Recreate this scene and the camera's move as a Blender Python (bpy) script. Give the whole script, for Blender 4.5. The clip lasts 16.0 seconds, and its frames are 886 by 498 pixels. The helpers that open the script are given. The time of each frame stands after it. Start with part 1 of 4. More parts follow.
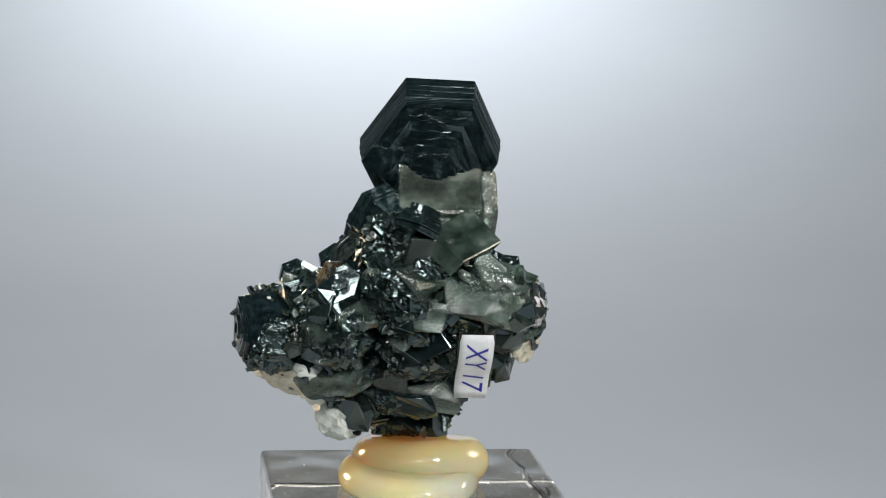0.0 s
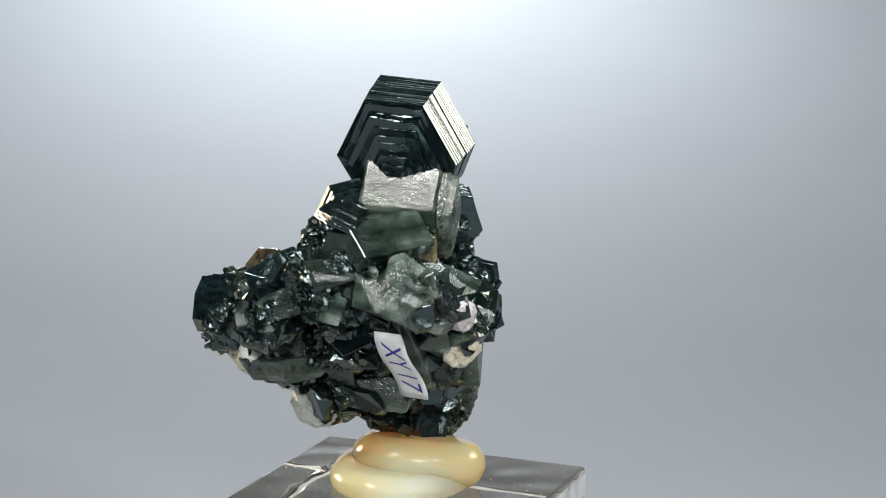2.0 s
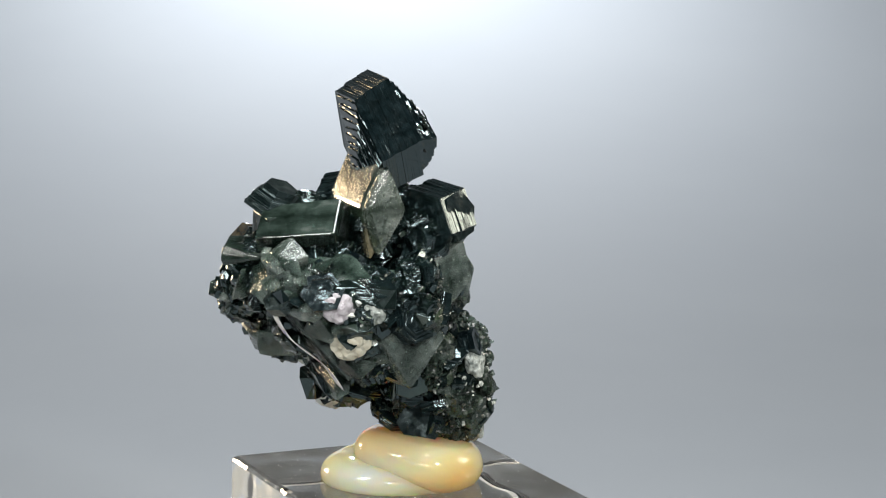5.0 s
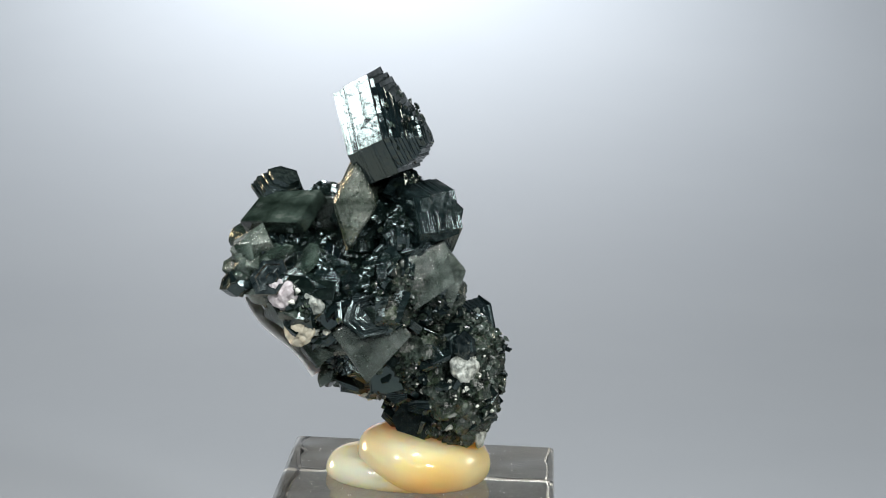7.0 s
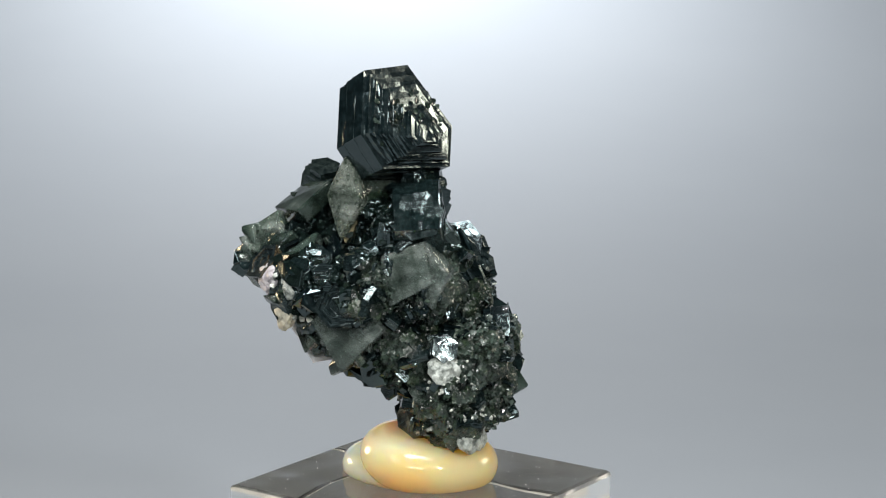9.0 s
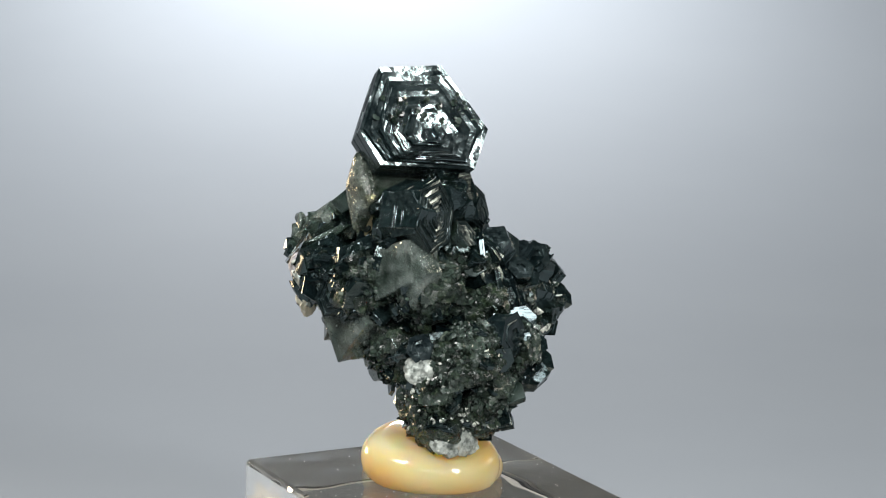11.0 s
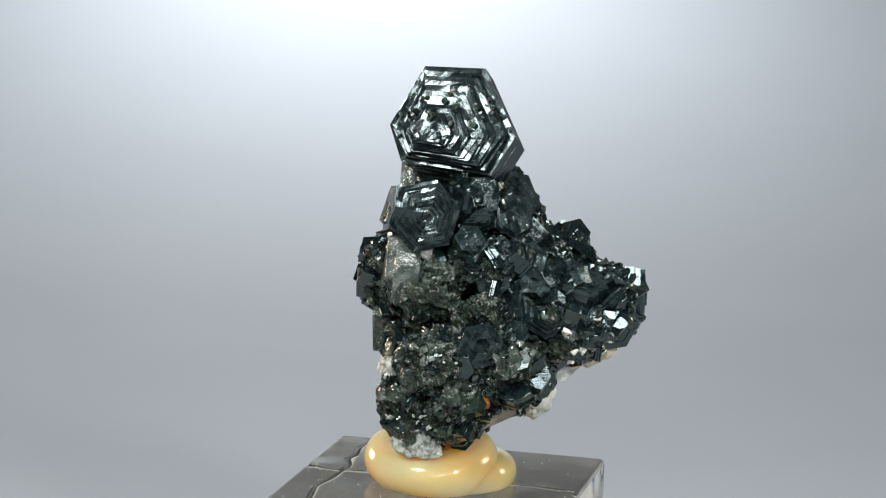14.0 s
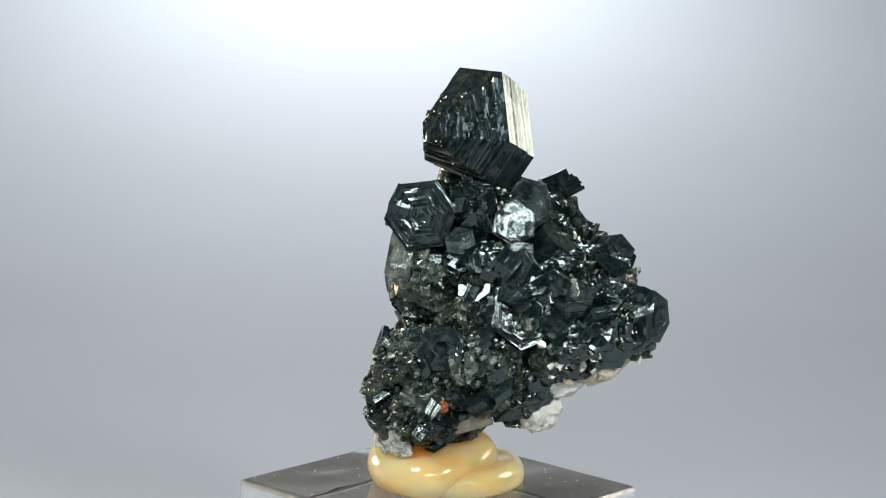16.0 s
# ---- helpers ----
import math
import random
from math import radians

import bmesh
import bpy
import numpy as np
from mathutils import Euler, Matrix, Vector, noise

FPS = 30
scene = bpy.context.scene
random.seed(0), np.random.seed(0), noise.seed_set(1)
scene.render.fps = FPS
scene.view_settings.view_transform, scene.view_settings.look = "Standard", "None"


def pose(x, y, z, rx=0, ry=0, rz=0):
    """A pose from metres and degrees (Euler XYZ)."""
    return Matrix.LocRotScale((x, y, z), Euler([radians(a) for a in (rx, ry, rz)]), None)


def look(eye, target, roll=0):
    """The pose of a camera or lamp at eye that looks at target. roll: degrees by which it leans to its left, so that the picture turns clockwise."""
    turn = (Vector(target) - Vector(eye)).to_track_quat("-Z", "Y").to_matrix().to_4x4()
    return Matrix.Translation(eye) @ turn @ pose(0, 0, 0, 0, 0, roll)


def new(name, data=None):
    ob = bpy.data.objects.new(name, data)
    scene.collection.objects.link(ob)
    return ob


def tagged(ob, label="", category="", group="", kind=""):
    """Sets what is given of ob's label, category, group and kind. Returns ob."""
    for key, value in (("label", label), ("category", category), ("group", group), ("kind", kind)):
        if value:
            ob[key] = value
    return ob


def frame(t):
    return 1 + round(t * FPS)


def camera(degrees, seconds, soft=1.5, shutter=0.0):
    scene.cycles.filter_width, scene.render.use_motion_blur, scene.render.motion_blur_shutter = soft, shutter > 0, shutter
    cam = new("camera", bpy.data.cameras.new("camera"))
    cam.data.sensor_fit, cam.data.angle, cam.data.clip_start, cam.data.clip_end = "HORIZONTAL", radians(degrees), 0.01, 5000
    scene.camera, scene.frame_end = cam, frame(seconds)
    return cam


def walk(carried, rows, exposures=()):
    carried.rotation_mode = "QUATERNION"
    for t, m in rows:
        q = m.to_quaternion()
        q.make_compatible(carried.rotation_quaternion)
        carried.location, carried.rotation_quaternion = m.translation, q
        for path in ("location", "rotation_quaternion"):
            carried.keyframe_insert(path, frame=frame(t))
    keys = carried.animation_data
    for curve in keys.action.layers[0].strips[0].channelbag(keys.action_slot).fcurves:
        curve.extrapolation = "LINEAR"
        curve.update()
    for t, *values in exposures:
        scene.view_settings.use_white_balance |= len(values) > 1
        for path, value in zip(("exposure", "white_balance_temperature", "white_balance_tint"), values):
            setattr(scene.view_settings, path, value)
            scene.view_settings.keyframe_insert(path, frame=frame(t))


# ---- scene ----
MM = 0.001
cam = camera(21.14, 16.0, soft=1.1)
EYE = pose(0, -0.40927, 0.11513, 79.874, -1.595, -0.015)
walk(cam, [(0, EYE), (16.0, EYE)], exposures=[(0, 0.0), (12.8, 0.0), (13.5, 0.04), (14.5, 0.05), (15.5, 0.12), (16.0, 0.16)])

# ---- light ----
world = bpy.data.worlds.new("room_light")
scene.world = world
world.use_nodes = True
world.node_tree.nodes["Background"].inputs[0].default_value = (0.75, 0.85, 1.0, 1)
world.node_tree.nodes["Background"].inputs[1].default_value = 0.02


def area_lamp(name, eye, target, size, watts, colour, size_y=None, spread=180):
    data = bpy.data.lights.new(name, "AREA")
    data.energy, data.color, data.size, data.spread = watts, colour, size, radians(spread)
    if size_y:
        data.shape, data.size_y = "RECTANGLE", size_y
    ob = new(name, data)
    ob.matrix_world = look(eye, target)
    return ob


area_lamp("backdrop_lamp", (-0.033, 0.66, 0.30), (-0.033, 0.66, 0.0), 0.06, 2.6, (0.96, 0.97, 1.0))
area_lamp("top_softbox", (0.03, -0.08, 0.50), (0, 0, 0.04), 0.16, 1.98, (0.96, 0.98, 1.0))
area_lamp("front_lamp_right", (0.26, -0.38, 0.30), (0, 0, 0.03), 0.08, 1.8, (1.0, 0.98, 0.95))
area_lamp("front_lamp_left", (-0.34, -0.28, 0.46), (0, 0, 0.04), 0.17, 2.95, (1.0, 0.98, 0.95))
area_lamp("camera_panel", (0.0, -0.52, 0.26), (0, 0, 0.03), 0.20, 0.95, (1.0, 0.99, 0.97), 0.06)
area_lamp("rim_lamp_right", (0.42, 0.20, 0.23), (0, 0, 0.055), 0.20, 0.045, (1.0, 0.90, 0.74), None, 24)
area_lamp("rim_lamp_left", (-0.36, 0.30, 0.07), (0, 0, 0.03), 0.10, 0.04, (1.0, 0.76, 0.48), None, 26)


# ---- materials ----
def material(name):
    m = bpy.data.materials.new(name)
    m.use_nodes = True
    nt = m.node_tree
    return m, nt, nt.nodes["Principled BSDF"]


def node(nt, kind, **values):
    n = nt.nodes.new(kind)
    for key, value in values.items():
        if key in n.inputs:
            n.inputs[key].default_value = value
    return n


def ramp(nt, source, stops):
    n = nt.nodes.new("ShaderNodeValToRGB")
    while len(n.color_ramp.elements) < len(stops):
        n.color_ramp.elements.new(0.5)
    for e, (at, colour) in zip(n.color_ramp.elements, stops):
        e.position, e.color = at, (*colour, 1)
    nt.links.new(source, n.inputs[0])
    return n.outputs[0]


def coords(nt, scale=(1, 1, 1)):
    tc = nt.nodes.new("ShaderNodeTexCoord")
    mp = nt.nodes.new("ShaderNodeMapping")
    mp.inputs["Scale"].default_value = scale
    nt.links.new(tc.outputs["Object"], mp.inputs[0])
    return mp.outputs[0]


def noise_tex(nt, vec, scale, detail=4.0, rough=0.6):
    n = node(nt, "ShaderNodeTexNoise", Scale=scale, Detail=detail, Roughness=rough)
    nt.links.new(vec, n.inputs["Vector"])
    return n.outputs[0]


def bump(nt, bsdf, height, strength, distance):
    b = node(nt, "ShaderNodeBump", Strength=strength, Distance=distance)
    nt.links.new(height, b.inputs["Height"])
    nt.links.new(b.outputs[0], bsdf.inputs["Normal"])


def mix(nt, fac, a, b, blend="MIX"):
    n = nt.nodes.new("ShaderNodeMix")
    n.data_type, n.blend_type = "RGBA", blend
    for i, v in ((0, fac), (6, a), (7, b)):
        if isinstance(v, (float, int)):
            n.inputs[i].default_value = v
        elif isinstance(v, tuple):
            n.inputs[i].default_value = (*v, 1)
        else:
            nt.links.new(v, n.inputs[i])
    return n.outputs[2]


def facets(nt, vec, scale, slope):
    """Height of small flat facets, each tilted its own way."""
    v = node(nt, "ShaderNodeTexVoronoi", Scale=scale, Randomness=1.0)
    nt.links.new(vec, v.inputs["Vector"])
    out = []
    for op, a, b in (("SUBTRACT", vec, v.outputs["Position"]), ("SUBTRACT", v.outputs["Color"], (0.5, 0.5, 0.5))):
        n = nt.nodes.new("ShaderNodeVectorMath")
        n.operation = op
        nt.links.new(a, n.inputs[0])
        if isinstance(b, tuple):
            n.inputs[1].default_value = b
        else:
            nt.links.new(b, n.inputs[1])
        out.append(n.outputs[0])
    dot = nt.nodes.new("ShaderNodeVectorMath")
    dot.operation = "DOT_PRODUCT"
    nt.links.new(out[0], dot.inputs[0])
    nt.links.new(out[1], dot.inputs[1])
    mul = nt.nodes.new("ShaderNodeMath")
    mul.operation = "MULTIPLY"
    mul.inputs[1].default_value = slope * 1000
    nt.links.new(dot.outputs["Value"], mul.inputs[0])
    return mul.outputs[0]


def total(nt, a, b, weight):
    n = nt.nodes.new("ShaderNodeMath")
    n.operation, n.inputs[1].default_value = "MULTIPLY_ADD", weight
    nt.links.new(b, n.inputs[0])
    nt.links.new(a, n.inputs[2])
    return n.outputs[0]


def mica_material(name, dark, light, rough, brown=0.0, scale=650.0, slope=0.3, lines=0.10):
    """Black mica: thin sheets stacked along local z, glassy, with dull weathered spots."""
    m, nt, b = material(name)
    v = coords(nt)
    sheets = noise_tex(nt, coords(nt, (60, 60, 5200)), 1.0, 3.0)
    spots = noise_tex(nt, v, 900.0, 5.0)
    big = noise_tex(nt, v, 260.0, 3.0)
    info = nt.nodes.new("ShaderNodeObjectInfo")
    col = ramp(nt, spots, [(0.38, dark), (0.72, light)])
    rnd = ramp(nt, info.outputs["Random"], [(0.0, (0.7, 0.75, 0.8)), (0.75, (1.0, 1.05, 1.0)), (1.0, (1.15 + brown, 1.05, 0.85))])
    col = mix(nt, 1.0, col, rnd, "MULTIPLY")
    dust = ramp(nt, noise_tex(nt, v, 1700.0, 4.0, 0.7), [(0.63, (0, 0, 0)), (0.78, (0.3, 0.3, 0.3))])
    col = mix(nt, dust, col, (0.13, 0.145, 0.135))
    nt.links.new(col, b.inputs["Base Color"])
    r = ramp(nt, big, [(0.35, (rough * 0.6,) * 3), (0.7, (min(1, rough * 2.2),) * 3)])
    nt.links.new(r, b.inputs["Roughness"])
    b.inputs["IOR"].default_value = 1.74
    b.inputs["Specular Tint"].default_value = (0.80, 1.0, 1.02, 1)
    h = total(nt, facets(nt, v, scale, slope), sheets, lines)
    h = total(nt, h, spots, 0.03)
    bump(nt, b, h, 1.0, 0.001)
    return m


MICA = mica_material("black_mica", (0.002, 0.004, 0.0045), (0.010, 0.018, 0.019), 0.06, 0.0, 420.0, 0.19, 0.045)
MICA_BOOK = mica_material("black_mica_book", (0.002, 0.0045, 0.005), (0.011, 0.020, 0.022), 0.07, 0.0, 240.0, 0.07, 0.030)
MICA_FACE = mica_material("weathered_mica_face", (0.003, 0.006, 0.007), (0.026, 0.036, 0.037), 0.12, 0.0, 560.0, 0.10, 0.03)
MICA_MASS = mica_material("massive_black_mica", (0.002, 0.0045, 0.0042), (0.009, 0.016, 0.014), 0.09, 0.0, 210.0, 0.22, 0.04)
MICA_SMOOTH = mica_material("smooth_black_mica", (0.002, 0.0045, 0.005), (0.009, 0.016, 0.018), 0.06, 0.0, 160.0, 0.035, 0.009)
MICA_GREEN = mica_material("green_black_chlorite", (0.004, 0.008, 0.006), (0.024, 0.037, 0.027), 0.13, 0.0, 380.0, 0.16)
MICA_BROWN = mica_material("brown_mica", (0.022, 0.015, 0.008), (0.11, 0.078, 0.042), 0.12, 0.3, 380.0, 0.14)


def grain_material(name, stops, scale, rough, relief, facet=1100.0, dust=None):
    m, nt, b = material(name)
    v = coords(nt)
    col = ramp(nt, noise_tex(nt, v, scale, 6.0, 0.65), stops)
    geo_n = nt.nodes.new("ShaderNodeNewGeometry")
    tint = ramp(nt, geo_n.outputs["Random Per Island"], [(0.0, (0.55, 0.6, 0.6)), (1.0, (1.35, 1.35, 1.3))])
    col = mix(nt, 1.0, col, tint, "MULTIPLY")
    if dust:
        col = mix(nt, ramp(nt, noise_tex(nt, v, 150.0, 4.0, 0.6), [(0.44, (0, 0, 0)), (0.66, (0.55, 0.55, 0.55))]), col, dust)
    nt.links.new(col, b.inputs["Base Color"])
    fine = noise_tex(nt, v, 2600.0, 4.0)
    nt.links.new(ramp(nt, fine, [(0.3, (rough * 0.5,) * 3), (0.75, (rough * 1.4,) * 3)]), b.inputs["Roughness"])
    h = total(nt, facets(nt, v, facet, 0.9), fine, 0.12 * relief)
    bump(nt, b, h, 1.0, 0.001)
    return m


MATRIX = grain_material("chlorite_matrix", [(0.32, (0.003, 0.005, 0.005)), (0.50, (0.008, 0.014, 0.010)), (0.62, (0.022, 0.036, 0.020)),
                                            (0.78, (0.08, 0.10, 0.07))], 420.0, 0.30, 0.8, 800.0, (0.075, 0.104, 0.088))
FINE = grain_material("fine_dark_grains", [(0.3, (0.004, 0.006, 0.006)), (0.52, (0.011, 0.019, 0.014)), (0.70, (0.036, 0.054, 0.036)), (0.86, (0.17, 0.19, 0.16))], 300.0, 0.17, 0.25, 1700.0,
                      (0.072, 0.102, 0.088))
FELDSPAR = grain_material("white_feldspar", [(0.36, (0.10, 0.115, 0.105)), (0.50, (0.42, 0.44, 0.41)), (0.66, (0.72, 0.73, 0.69))], 700.0, 0.6, 0.8)
WHITE = grain_material("white_massive_feldspar", [(0.3, (0.66, 0.67, 0.63)), (0.6, (0.82, 0.82, 0.78))], 400.0, 0.5, 0.5, 500.0)
PINK = grain_material("pinkish_feldspar", [(0.3, (0.44, 0.38, 0.41)), (0.6, (0.62, 0.56, 0.59)), (0.8, (0.76, 0.72, 0.74))], 900.0, 0.45, 0.6)
CREAM = grain_material("cream_feldspar", [(0.3, (0.5, 0.42, 0.3)), (0.6, (0.72, 0.66, 0.54)), (0.8, (0.8, 0.77, 0.7))], 600.0, 0.55, 0.7)
ORANGE = grain_material("orange_garnet", [(0.3, (0.14, 0.03, 0.008)), (0.7, (0.36, 0.10, 0.02))], 900.0, 0.3, 0.4)


def clear_material(name, colour, cloud, amount, trans, rough, inclusions, sugar=0.34, relief=0.3):
    """Cloudy translucent crystal with green inclusions; amount sets how much of it is clouded."""
    m, nt, b = material(name)
    v = coords(nt)
    veil = noise_tex(nt, coords(nt, (0.8, 2.6, 1.5)), 105.0, 4.0, 0.55)
    col = ramp(nt, veil, [(0.34, inclusions), (0.34 + amount, colour), (0.85, cloud)])
    inner = noise_tex(nt, coords(nt, (1.6, 0.8, 1.0)), 330.0, 6.0, 0.62)
    col = mix(nt, 1.0, col, ramp(nt, inner, [(0.30, (0.26, 0.34, 0.28)), (0.50, (0.85, 0.90, 0.86)), (0.70, (1.4, 1.4, 1.36))]), "MULTIPLY")
    speck = noise_tex(nt, v, 1500.0, 3.0)
    col = mix(nt, ramp(nt, speck, [(sugar - 0.04, (1, 1, 1)), (sugar + 0.04, (0, 0, 0))]), col, inclusions)
    nt.links.new(col, b.inputs["Base Color"])
    nt.links.new(ramp(nt, veil, [(0.35, (trans,) * 3), (0.8, (trans * 0.8,) * 3)]), b.inputs["Transmission Weight"])
    fine = noise_tex(nt, v, 1200.0, 5.0)
    nt.links.new(ramp(nt, fine, [(0.3, (rough * 0.5,) * 3), (0.7, (rough * 1.6,) * 3)]), b.inputs["Roughness"])
    b.inputs["IOR"].default_value = 1.53
    bump(nt, b, total(nt, fine, inner, 2.5), relief, 0.0004)
    return m


ADULARIA = clear_material("cloudy_adularia", (0.33, 0.39, 0.37), (0.68, 0.72, 0.70), 0.24, 0.80, 0.18, (0.06, 0.095, 0.08), 0.34)
GREEN_ADULARIA = clear_material("green_adularia", (0.125, 0.18, 0.155), (0.70, 0.75, 0.73), 0.22, 0.70, 0.14, (0.016, 0.034, 0.027), 0.32)
PALE_ADULARIA = clear_material("pale_adularia", (0.36, 0.42, 0.385), (0.74, 0.78, 0.74), 0.22, 0.76, 0.20, (0.09, 0.14, 0.11), 0.38)
# milky grey, its colour lifted paler and warmer for backlight glowing through
BACKLIT_ADULARIA = clear_material("milky_adularia", (0.40, 0.45, 0.405), (0.74, 0.765, 0.70), 0.22, 0.78, 0.20, (0.055, 0.09, 0.06), 0.42)
CLEAVAGE = clear_material("glassy_cleavage", (0.07, 0.10, 0.085), (0.50, 0.54, 0.52), 0.28, 0.72, 0.10, (0.014, 0.026, 0.02), 0.28)
MIRROR_CLEAVAGE = clear_material("smooth_cleavage", (0.08, 0.115, 0.10), (0.55, 0.59, 0.57), 0.28, 0.7, 0.045, (0.016, 0.03, 0.023), 0.28, 0.05)
SMOKY = clear_material("smoky_plate", (0.30, 0.27, 0.225), (0.55, 0.51, 0.45), 0.2, 0.35, 0.10, (0.07, 0.06, 0.05))


def zoned_material():
    """Adularia with growth zones along local y: milky grey above, green chlorite band, yellowish foot."""
    m, nt, b = material("zoned_adularia")
    v = coords(nt)
    sep = nt.nodes.new("ShaderNodeSeparateXYZ")
    nt.links.new(coords(nt, (55.0, 55.0, 55.0)), sep.inputs[0])
    at = total(nt, sep.outputs["Y"], noise_tex(nt, coords(nt, (1, 3, 0.5)), 140.0, 5.0), 0.34)
    col = ramp(nt, at, [(0.0, (0.66, 0.58, 0.36)), (0.03, (0.07, 0.11, 0.07)), (0.17, (0.04, 0.07, 0.045)), (0.26, (0.12, 0.155, 0.13)),
                        (0.44, (0.06, 0.085, 0.07)), (0.66, (0.26, 0.28, 0.25))])
    veil = noise_tex(nt, v, 230.0, 5.0)
    col = mix(nt, 1.0, col, ramp(nt, veil, [(0.36, (0.35, 0.40, 0.37)), (0.52, (0.9, 0.9, 0.9)), (0.66, (1.9, 1.9, 1.85))]), "MULTIPLY")
    nt.links.new(col, b.inputs["Base Color"])
    b.inputs["Transmission Weight"].default_value = 0.6
    fine = noise_tex(nt, v, 1200.0, 5.0)
    nt.links.new(ramp(nt, fine, [(0.3, (0.06,) * 3), (0.7, (0.22,) * 3)]), b.inputs["Roughness"])
    b.inputs["IOR"].default_value = 1.53
    bump(nt, b, fine, 0.15, 0.0002)
    return m


ZONED = zoned_material()


def putty_material():
    m, nt, b = material("cream_putty")
    v = coords(nt)
    streak = noise_tex(nt, coords(nt, (1, 1, 1.6)), 38.0, 1.0)
    nt.links.new(ramp(nt, streak, [(0.36, (1.0, 0.59, 0.25)), (0.52, (1.0, 0.73, 0.42)), (0.68, (1.0, 0.87, 0.66))]), b.inputs["Base Color"])
    b.inputs["Subsurface Weight"].default_value = 1.0
    b.inputs["Transmission Weight"].default_value = 0.42
    b.inputs["IOR"].default_value = 1.42
    b.inputs["Subsurface Radius"].default_value = (1.0, 0.65, 0.28)
    b.inputs["Subsurface Scale"].default_value = 0.014
    b.inputs["Roughness"].default_value = 0.08
    bump(nt, b, noise_tex(nt, v, 160.0, 2.0), 0.12, 0.0006)
    return m


PUTTY = putty_material()


def acrylic_material():
    m, nt, b = material("clear_acrylic")
    b.inputs["Base Color"].default_value = (0.97, 0.98, 0.97, 1)
    b.inputs["Transmission Weight"].default_value = 1.0
    b.inputs["IOR"].default_value = 1.49
    dust = noise_tex(nt, coords(nt), 1500.0, 3.0)
    nt.links.new(ramp(nt, dust, [(0.62, (0.015,) * 3), (0.74, (0.25,) * 3)]), b.inputs["Roughness"])
    bump(nt, b, noise_tex(nt, coords(nt), 70.0, 1.0), 0.5, 0.0012)
    return m


ACRYLIC = acrylic_material()


def paper_material():
    m, nt, b = material("white_label_paper")
    nt.links.new(ramp(nt, noise_tex(nt, coords(nt), 800.0), [(0.3, (0.66, 0.68, 0.70)), (0.7, (0.80, 0.81, 0.82))]), b.inputs["Base Color"])
    b.inputs["Roughness"].default_value = 0.45
    return m


PAPER = paper_material()
INK, _nt, _b = material("blue_ink")
_b.inputs["Base Color"].default_value = (0.02, 0.02, 0.28, 1)
_b.inputs["Roughness"].default_value = 0.5


def backdrop_material():
    m, nt, b = material("pale_grey_backdrop")
    v = coords(nt)
    nt.links.new(ramp(nt, noise_tex(nt, v, 9.0, 3.0), [(0.3, (0.240, 0.263, 0.284)), (0.7, (0.252, 0.275, 0.295))]), b.inputs["Base Color"])
    b.inputs["Roughness"].default_value = 0.8
    return m


BACKDROP = backdrop_material()
TURNTABLE_GREY, _nt, _b = material("grey_turntable")
_b.inputs["Roughness"].default_value = 0.4
_nt.links.new(ramp(_nt, noise_tex(_nt, coords(_nt), 300.0), [(0.3, (0.30, 0.285, 0.25)), (0.7, (0.38, 0.365, 0.32))]), _b.inputs["Base Color"])
# Added layer: its dark tone shades the inside of the block.
SHADE_PAD, _nt, _b = material("dark_shade_pad")
_b.inputs["Roughness"].default_value = 0.7
_nt.links.new(ramp(_nt, noise_tex(_nt, coords(_nt), 1100.0, 4.0), [(0.35, (0.026, 0.028, 0.027)), (0.60, (0.050, 0.053, 0.050)), (0.80, (0.20, 0.205, 0.19))]), _b.inputs["Base Color"])
ROOM, _nt, _b = material("dark_room_wall")
_b.inputs["Roughness"].default_value = 0.9
_nt.links.new(ramp(_nt, noise_tex(_nt, coords(_nt), 3.0), [(0.3, (0.05, 0.05, 0.055)), (0.7, (0.07, 0.07, 0.075))]), _b.inputs["Base Color"])


# ---- mesh helpers ----
def mesh_of(bm, name, mat, smooth=False):
    me = bpy.data.meshes.new(name)
    bm.to_mesh(me)
    bm.free()
    me.materials.append(mat)
    if smooth:
        for p in me.polygons:
            p.use_smooth = True
    return me


def part(name, bm, mat, parent, label="", m=None, smooth=False):
    ob = new(name, mesh_of(bm, name, mat, smooth))
    if parent:
        ob.parent = parent
    if m is not None:
        ob.matrix_basis = m
    return tagged(ob, label)


def facing(x, y, z, n, spin=0.0):
    """A pose in millimetres whose local z points along n, turned about it by spin degrees (0: local y upmost)."""
    n = Vector(n).normalized()
    up = Vector((0, 0, 1)) if abs(n.z) < 0.95 else Vector((0, 1, 0))
    xx = up.cross(n).normalized()
    yy = n.cross(xx)
    r = Matrix((xx, yy, n)).transposed().to_4x4()
    return Matrix.Translation((x * MM, y * MM, z * MM)) @ r @ Matrix.Rotation(radians(spin), 4, "Z")


def prism(bm, rings):
    """Joins closed rings of equal length, bottom to top, and caps both ends."""
    loops = [[bm.verts.new(p) for p in ring] for ring in rings]
    n = len(loops[0])
    for a, b in zip(loops, loops[1:]):
        for i in range(n):
            bm.faces.new((a[i], a[(i + 1) % n], b[(i + 1) % n], b[i]))
    bm.faces.new(loops[0][::-1])
    bm.faces.new(loops[-1])


